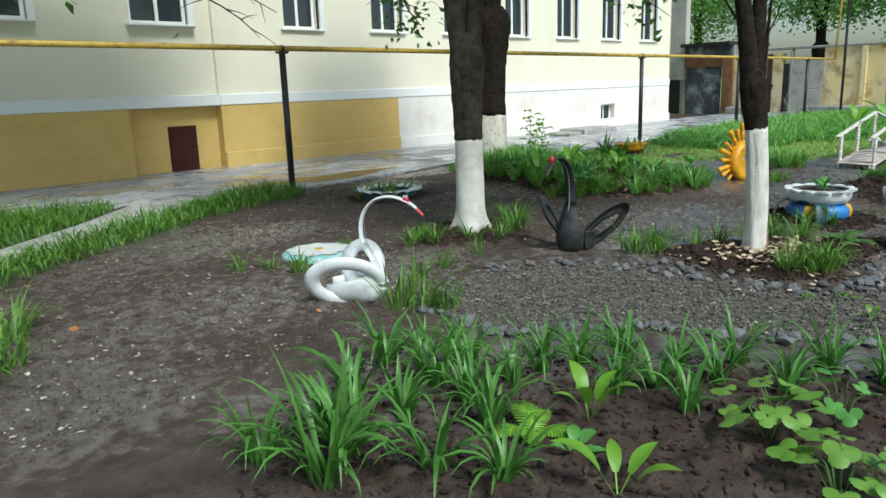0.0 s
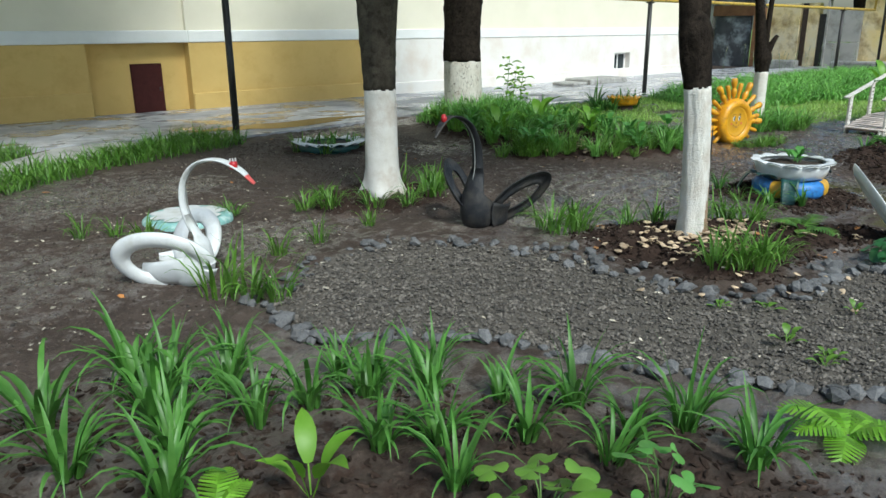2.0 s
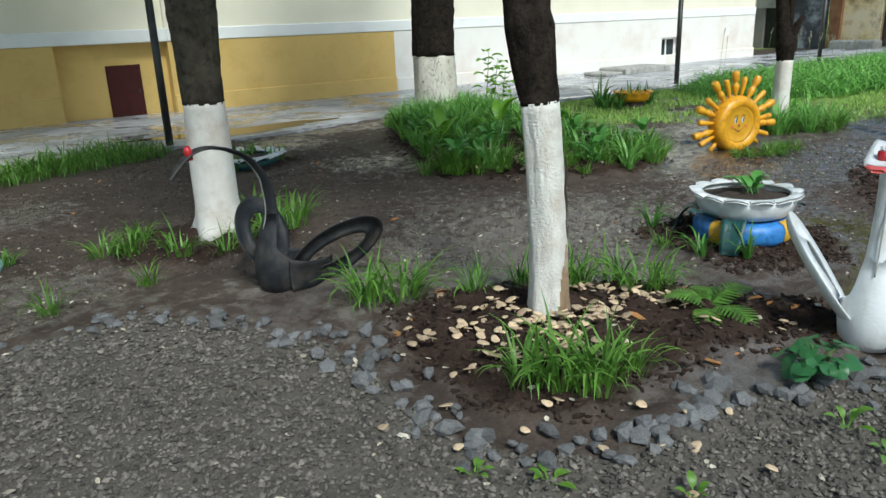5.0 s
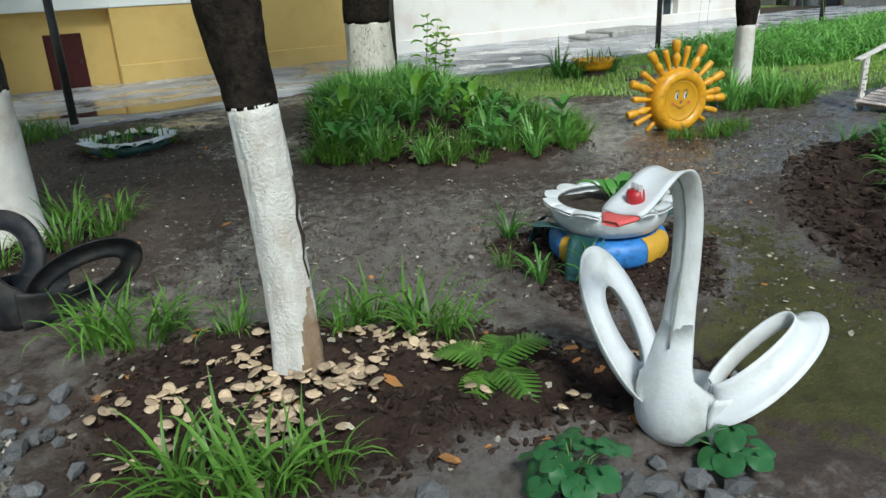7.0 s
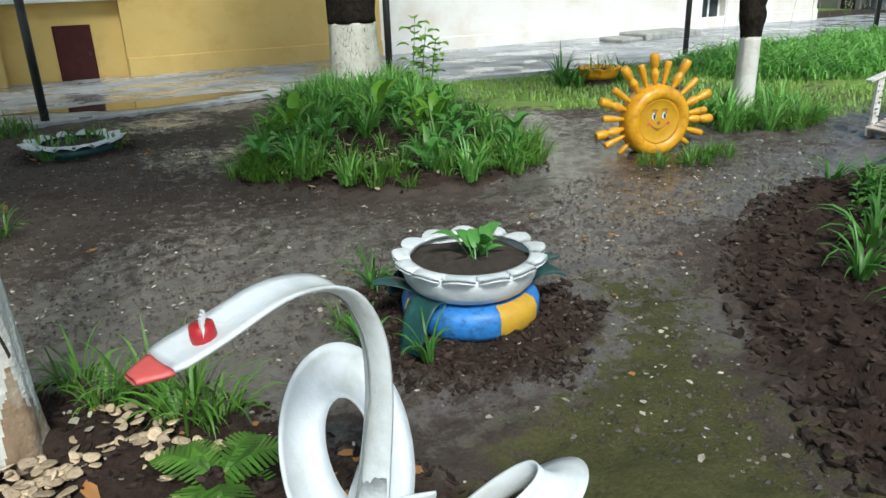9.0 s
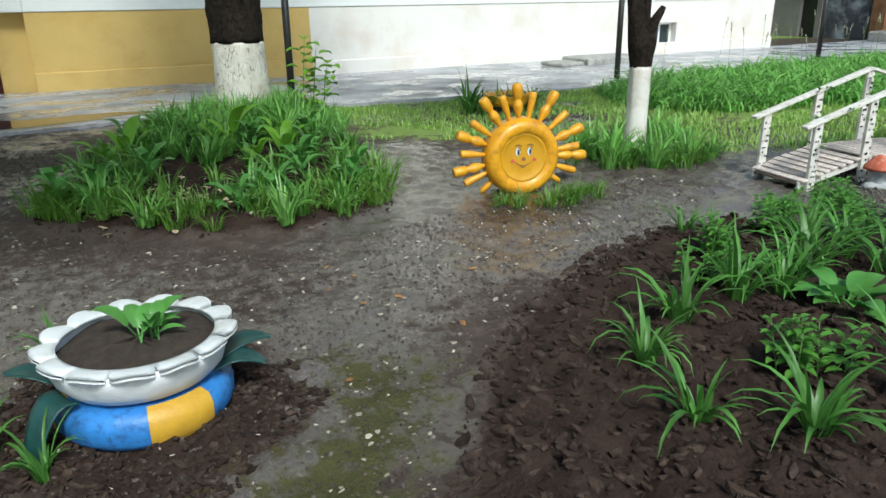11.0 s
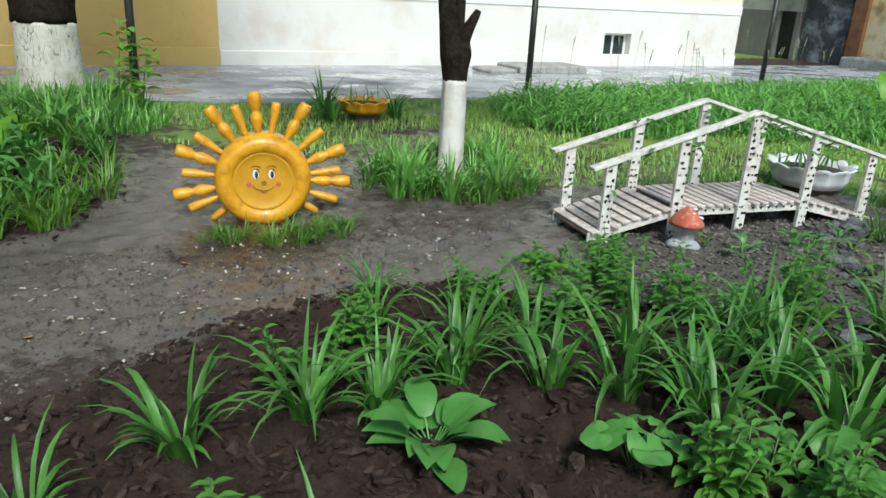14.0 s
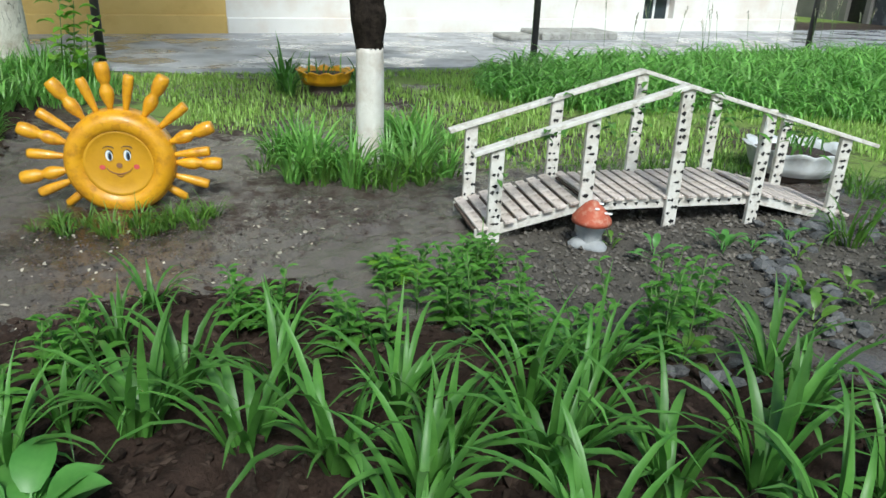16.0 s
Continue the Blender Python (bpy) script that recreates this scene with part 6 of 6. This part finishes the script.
# ---- grass as stuff ----
def grass_field(name, polys, count, length, width, material, label, seed, seg=4, bend=(0.15, 0.9), clumpy=0.0, zoff=0.0):
    rng = random.Random(seed)
    vs, fs = [], []
    for poly in polys:
        xs, ys = [p[0] for p in poly], [p[1] for p in poly]
        n = count // len(polys)
        X = np.array([rng.uniform(max(-4, min(xs)), min(30, max(xs))) for _ in range(n * 4)])
        Y = np.array([rng.uniform(min(ys), max(ys)) for _ in range(n * 4)])
        d = poly_dist(X, Y, poly) + 0.25 * vnoise(X * 2, Y * 2)
        keep = (d > 0) & (vnoise(X * 1.7 + 11, Y * 1.7) > -0.5 + clumpy)
        X, Y, d = X[keep][:n], Y[keep][:n], d[keep][:n]
        Z = ground_z(X, Y, False)[0] + zoff
        for x, y, z, dd in zip(X, Y, Z, d):
            k = min(1, 0.55 + dd * 1.2)
            blade(vs, fs, Vector((x, y, z)), rng.uniform(0, 6.28), length * rng.uniform(0.5, 1.2) * k, width * rng.uniform(0.7, 1.3), rng.uniform(*bend), rng, seg)
    ob = mesh_ob(name, vs, fs, material, None, smooth=True)
    return tagged(ob, label, "grass", kind="stuff")


VERGE_A = [(-2, 3.2), (1.6, 6.35), (3.4, 7.75), (5.0, 8.75), (6.3, 9.15), (6.6, 9.6), (5.6, 10.1), (4.3, 9.2), (2.6, 7.9), (1.75, 7.2), (-2, 4.2)]
VERGE_B = [(-3, 5.6), (1.9, 8.4), (2.95, 9.35), (4.1, 10.6), (2.4, 10.7), (0, 9.8), (-3, 7.6)]
grass_field("lush_grass", [LUSH], 17000, 0.64, 0.014, M_GRASSB, "tall lush blue-green grass behind the lawn", 1, 6, (0.8, 1.9))
grass_field("verge_grass", [VERGE_A, VERGE_B], 17000, 0.40, 0.007, M_GRASS, "uneven green grass along the concrete path", 2, 4, (0.4, 1.4))
grass_field("lawn", [LAWN], 60000, 0.085, 0.006, M_LAWN, "short thin light green lawn", 3, 2, (0.1, 0.7), 0.28)
grass_field("tree_bed_grass", [[(9.6, 9.4), (9.3, 8.2), (9.9, 7.3), (11.1, 7.6), (11.5, 8.6), (11.3, 9.5)]], 2200, 0.42, 0.008, M_GRASSB, "long green grass at the big tree's foot", 4, 5)
grass_field("pathside_weeds", [[(14.2, 4.6), (15, 3.9), (17.5, 2.4), (19, 2.8), (16, 4.6)]], 2600, 0.10, 0.004, M_GRASS, "thin weeds at the edge of the lawn", 5, 3, (0.1, 0.8), 0.4)

# seed heads above the lush grass
rg = random.Random(23)
for k in range(26):
    x, y = rg.uniform(16.2, 22), rg.uniform(6.0, 8.8)
    t = thing("grass_stalk", x, y, gz(x, y), rg.uniform(0, 360), "thin dry grass stalk with a pale seed head", "grass", "seed stalks")
    h = rg.uniform(0.85, 1.15)
    tube("stalk", [(0, 0, 0), (0.03, 0, h * 0.5), (0.09, 0, h)], [0.003, 0.0025, 0.002], M_STEM, t, 4)
    vs, fs = [], []
    for i in range(9):
        add_leaf(vs, fs, Vector((0.075 + 0.004 * i, 0, h - 0.1 + i * 0.014)), i * 2.1, 0.8, 0.05, 0.3, 0.2, 0.1, 2)
    mesh_ob("seed_head", vs, fs, M_PALE, t)


# ---- stones, gravel, clods, litter ----
def ico(seed, flat=0.6):
    rng = random.Random(seed)
    bm = bmesh.new()
    bmesh.ops.create_icosphere(bm, subdivisions=1, radius=0.5)
    sx, sy, sz = rng.uniform(0.8, 1.3), rng.uniform(0.6, 1.0), flat * rng.uniform(0.7, 1.2)
    for v in bm.verts:
        k = rng.uniform(0.72, 1.15)
        v.co = Vector((v.co.x * sx * k, v.co.y * sy * k, v.co.z * sz * k))
    vs = [v.co.copy() for v in bm.verts]
    fs = [tuple(v.index for v in f.verts) for f in bm.faces]
    bm.free()
    return vs, fs


STONES = []
for i in range(9):
    v, f = ico(100 + i)
    me = bpy.data.meshes.new("stone")
    me.from_pydata([tuple(p) for p in v], [], f)
    me.materials.append(M_STONE)
    STONES.append(me)


def stone_border(poly, a, b, per_m, size, spread, label, seed, limit):
    """Loose stones along a stretch of an outline."""
    rng = random.Random(seed)
    t = thing("stone_border", poly[a][0], poly[a][1], 0, 0, label, "stone border")
    n = 0
    for (ax, ay), (bx, by) in list(zip(poly, poly[1:] + poly[:1]))[a:b]:
        L = math.hypot(bx - ax, by - ay)
        for k in range(max(1, int(L * per_m))):
            u = rng.random()
            x, y = ax + (bx - ax) * u + rng.gauss(0, spread), ay + (by - ay) * u + rng.gauss(0, spread)
            s = size * rng.choice((0.5, 0.7, 0.8, 1.0, 1.3))
            ob = new("stone", STONES[rng.randrange(9)])
            ob.parent = t
            ob.matrix_basis = pose(x - poly[a][0], y - poly[a][1], gz(x, y) + s * 0.16, rng.uniform(-25, 25), rng.uniform(-25, 25), rng.uniform(0, 360)) @ Matrix.Diagonal((s, s, s, 1))
            n += 1
            if n >= limit:
                return t
    return t


stone_border(GRAVEL, 0, 10, 34, 0.095, 0.025, "row of loose grey stones edging the gravel bed", 1, 230)
stone_border(GRAVEL, 12, 22, 42, 0.085, 0.075, "scattered grey stones between gravel and tree bed", 2, 210)
stone_border(GRAVEL, 22, 27, 30, 0.07, 0.06, "scattered small stones edging the gravel bed", 3, 90)
EDGE = [(12.95, 2.5), (13.08, 2.35), (13.14, 2.07), (13.56, 1.58), (13.9, 1.3), (14.39, 1.75), (14.5, 2.1), (14.65, 2.5), (15.1, 2.75), (15.5, 2.9), (15.9, 2.6)]
stone_border(EDGE, 0, 4, 30, 0.09, 0.08, "rough grey stones edging the dry pond", 4, 70)
stone_border(EDGE, 5, 10, 50, 0.10, 0.11, "heap of grey stones beside the little bridge", 5, 110)


def scatter(name, count, size, polys, material, label, seed, flat=0.7, faces=8, sink=0.3, cat="gravel"):
    """Small loose pieces on the ground, joined."""
    rng = np.random.RandomState(seed)
    if faces == 8:
        bv = np.array([(0.5, 0, 0), (-0.5, 0, 0), (0, 0.5, 0), (0, -0.5, 0), (0, 0, 0.5), (0, 0, -0.5)])
        bf = np.array([(0, 2, 4), (2, 1, 4), (1, 3, 4), (3, 0, 4), (2, 0, 5), (1, 2, 5), (3, 1, 5), (0, 3, 5)])
    elif faces == 20:
        v, f = ico(77, 1.0)
        bv, bf = np.array([tuple(p) for p in v]), np.array(f)
    else:
        bv = np.array([(-0.5, -0.3, 0), (0.1, -0.42, 0.12), (0.5, 0.0, 0.03), (0.1, 0.4, 0.14), (-0.45, 0.25, 0.05)])
        bf = np.array([(0, 1, 2), (0, 2, 3), (0, 3, 4)])
    V, F, off = [], [], 0
    for poly in polys:
        n = count // len(polys)
        px, py = [p[0] for p in poly], [p[1] for p in poly]
        X, Y = rng.uniform(min(px), max(px), n * 3), rng.uniform(min(py), max(py), n * 3)
        k = poly_dist(X, Y, poly) > 0.02
        X, Y = X[k][:n], Y[k][:n]
        Z = ground_z(X, Y)[0]
        for x, y, z in zip(X, Y, Z):
            s = size * rng.choice([0.5, 0.7, 1.0, 1.0, 1.5])
            a = rng.uniform(0, 6.28)
            q = bv * rng.uniform(0.7, 1.3, (len(bv), 1)) * s * np.array([1, rng.uniform(0.6, 1), flat * rng.uniform(0.7, 1.2)])
            c, sn = math.cos(a), math.sin(a)
            tl = rng.uniform(-0.4, 0.4)
            V.append(np.stack([q[:, 0] * c - q[:, 1] * sn + x, q[:, 0] * sn + q[:, 1] * c + y, q[:, 2] + q[:, 0] * tl + z + s * sink * flat], -1))
            F.append(bf + off)
            off += len(bv)
    me = bpy.data.meshes.new(name)
    me.from_pydata(np.concatenate(V).tolist(), [], np.concatenate(F).tolist())
    me.materials.append(material)
    return tagged(new(name, me), label, cat, kind="stuff")


scatter("gravel", 20000, 0.021, [GRAVEL], M_GRAVEL, "fine grey-brown crushed gravel in the bed", 1)
scatter("gravel", 5000, 0.026, [POND], M_GRAVEL, "fine gravel under the little bridge", 2)
scatter("soil_clods", 2400, 0.055, [BED_B], M_CLOD, "lumps of freshly dug dark soil", 23, 0.75, 20, 0.05, "soil")
scatter("soil_clods", 13000, 0.030, [BED_B, BED_B, ISLAND, TREE3BED, BED_A, [(7.6, 2.0), (8.3, 1.65), (8.95, 2.2), (8.6, 3.0), (7.8, 3.0)]], M_CLOD, "crumbly dark brown soil clods", 3, 0.8, 20, 0.1, "soil")
PATHS = [(0.3, 3.0), (3.2, 3.2), (5.0, 4.3), (7.2, 2.6), (8.6, 0.7), (9.3, 2.0), (12.0, 3.3), (13.2, 3.9), (12.6, 4.6), (10.8, 4.3), (9.2, 4.0), (7.7, 5.4), (8.4, 8.2), (7.0, 9.5), (2.5, 7.0), (0, 5.5)]
scatter("litter", 2400, 0.022, [PATHS], M_PALE, "pale petals and leaf bits strewn on the earth", 4, 0.6, 3, 0.15, "litter")
scatter("litter", 260, 0.030, [GRAVEL, TREE3BED, ISLAND], M_PALE, "pale petals and leaf bits on the gravel", 14, 0.6, 3, 0.4, "litter")
scatter("soil_crumbs", 32000, 0.016, [PATHS], M_CRUMB, "fine crumbs of trodden brown earth", 15, 0.7, 8, 0.1, "soil")
scatter("pebbles", 7000, 0.020, [PATHS], M_PEBBLE, "small pebbles trodden into the path", 5, 0.6, 8, 0.1, "pebbles")
scatter("dry_leaves", 90, 0.05, [PATHS, TREE3BED], M_DRY, "dry orange-brown leaves on the earth", 6, 0.6, 3, 0.2, "leaves")

# ---- mushrooms ----
MUSH = []
for i in range(4):
    rng = random.Random(200 + i)
    v, f = lathe_geo([(0.008, -0.02), (0.008, 0.006), (0.024, 0.009), (0.046, 0.012), (0.045, 0.017), (0.024, 0.020), (0.004, 0.017)], 10, lambda r, z, a: (r * (1 + 0.14 * math.sin(2 * a + i) + 0.1 * math.sin(3 * a + 2 * i)), z + 0.25 * r * math.sin(a + i)))
    me = bpy.data.meshes.new("mushroom")
    me.from_pydata(v, [], f)
    me.materials.append(M_MUSH)
    me.polygons.foreach_set("use_smooth", [True] * len(me.polygons))
    MUSH.append(me)
rg = random.Random(31)
for cx, cy, r, n in ((6.05, 2.2, 0.2, 40), (6.15, 2.42, 0.09, 10), (6.36, 2.06, 0.11, 26), (6.2, 1.98, 0.12, 26), (6.05, 1.92, 0.13, 24), (6.5, 2.02, 0.06, 12), (6.72, 2.0, 0.08, 12), (6.70, 2.26, 0.10, 16), (6.80, 2.07, 0.08, 14), (6.92, 1.9, 0.06, 7), (6.94, 1.64, 0.06, 8), (5.66, 2.40, 0.04, 4), (7.09, 1.36, 0.03, 3), (6.47, 1.93, 0.05, 5), (5.6, 1.5, 0.3, 6), (6.2, 1.1, 0.2, 5), (8.95, 5.25, 0.28, 46)):
    for _ in range(int(n * 1.35)):
        x, y = cx + rg.gauss(0, r), cy + rg.gauss(0, r)
        if math.hypot(x - 6.41, y - 2.28) < 0.1:
            continue
        ob = new("mushroom", MUSH[rg.randrange(4)])
        s = rg.uniform(0.36, 0.64)
        ob.matrix_basis = pose(x, y, gz(x, y) + 0.005 + rg.uniform(0, 0.025), rg.uniform(-14, 14), rg.uniform(-14, 14), rg.uniform(0, 360)) @ Matrix.Diagonal((s, s, s, 1))
        tagged(ob, "cream mushroom with a flat wavy cap on dark soil", "mushroom", "mushrooms round the trees")

# ---- puddle ----
pv = []
for k in range(28):
    a = 2 * math.pi * k / 28
    r = 1 + 0.25 * math.sin(3 * a) + 0.12 * math.sin(7 * a + 1)
    x, y = 7.9 + 1.5 * r * math.cos(a), 10.75 + 0.42 * r * math.sin(a)
    pv.append((x, y, -0.02 * (y - 6.5) + 0.04))
tagged(mesh_ob("water", pv, [tuple(range(28))], M_WATER), "shallow brown rain puddle on the asphalt", "puddle", kind="structure")

# ---- climbing vine on the bridge rail ----
rg = random.Random(41)
vs, fs = [], []
for k in range(150):
    u = rg.random()
    lx = rg.choice((0.1, 0.7, 1.3, 1.7, 2.0, 1.15)) + rg.gauss(0, 0.16)
    z = (0.56 + 0.29 * lx if lx < 1.09 else 0.87 - 0.27 * (lx - 1.09)) - abs(rg.gauss(0, 0.10))
    add_leaf(vs, fs, Vector((lx, rg.gauss(0, 0.04) + (0.55 if u < 0.3 else 0), z)), rg.uniform(0, 6.28), rg.uniform(-0.2, 0.6), rg.uniform(0.06, 0.11), 0.5, 0.9, 0.2, 3)
vine = mesh_ob("vine", vs, fs, M_BLADE, None)
vine.matrix_basis = pose(13.42, 3.36, gz(13.42, 3.36), 0, 0, -9.5)
tagged(vine, "thin green vine climbing over the bridge rails", "vine", kind="stuff")
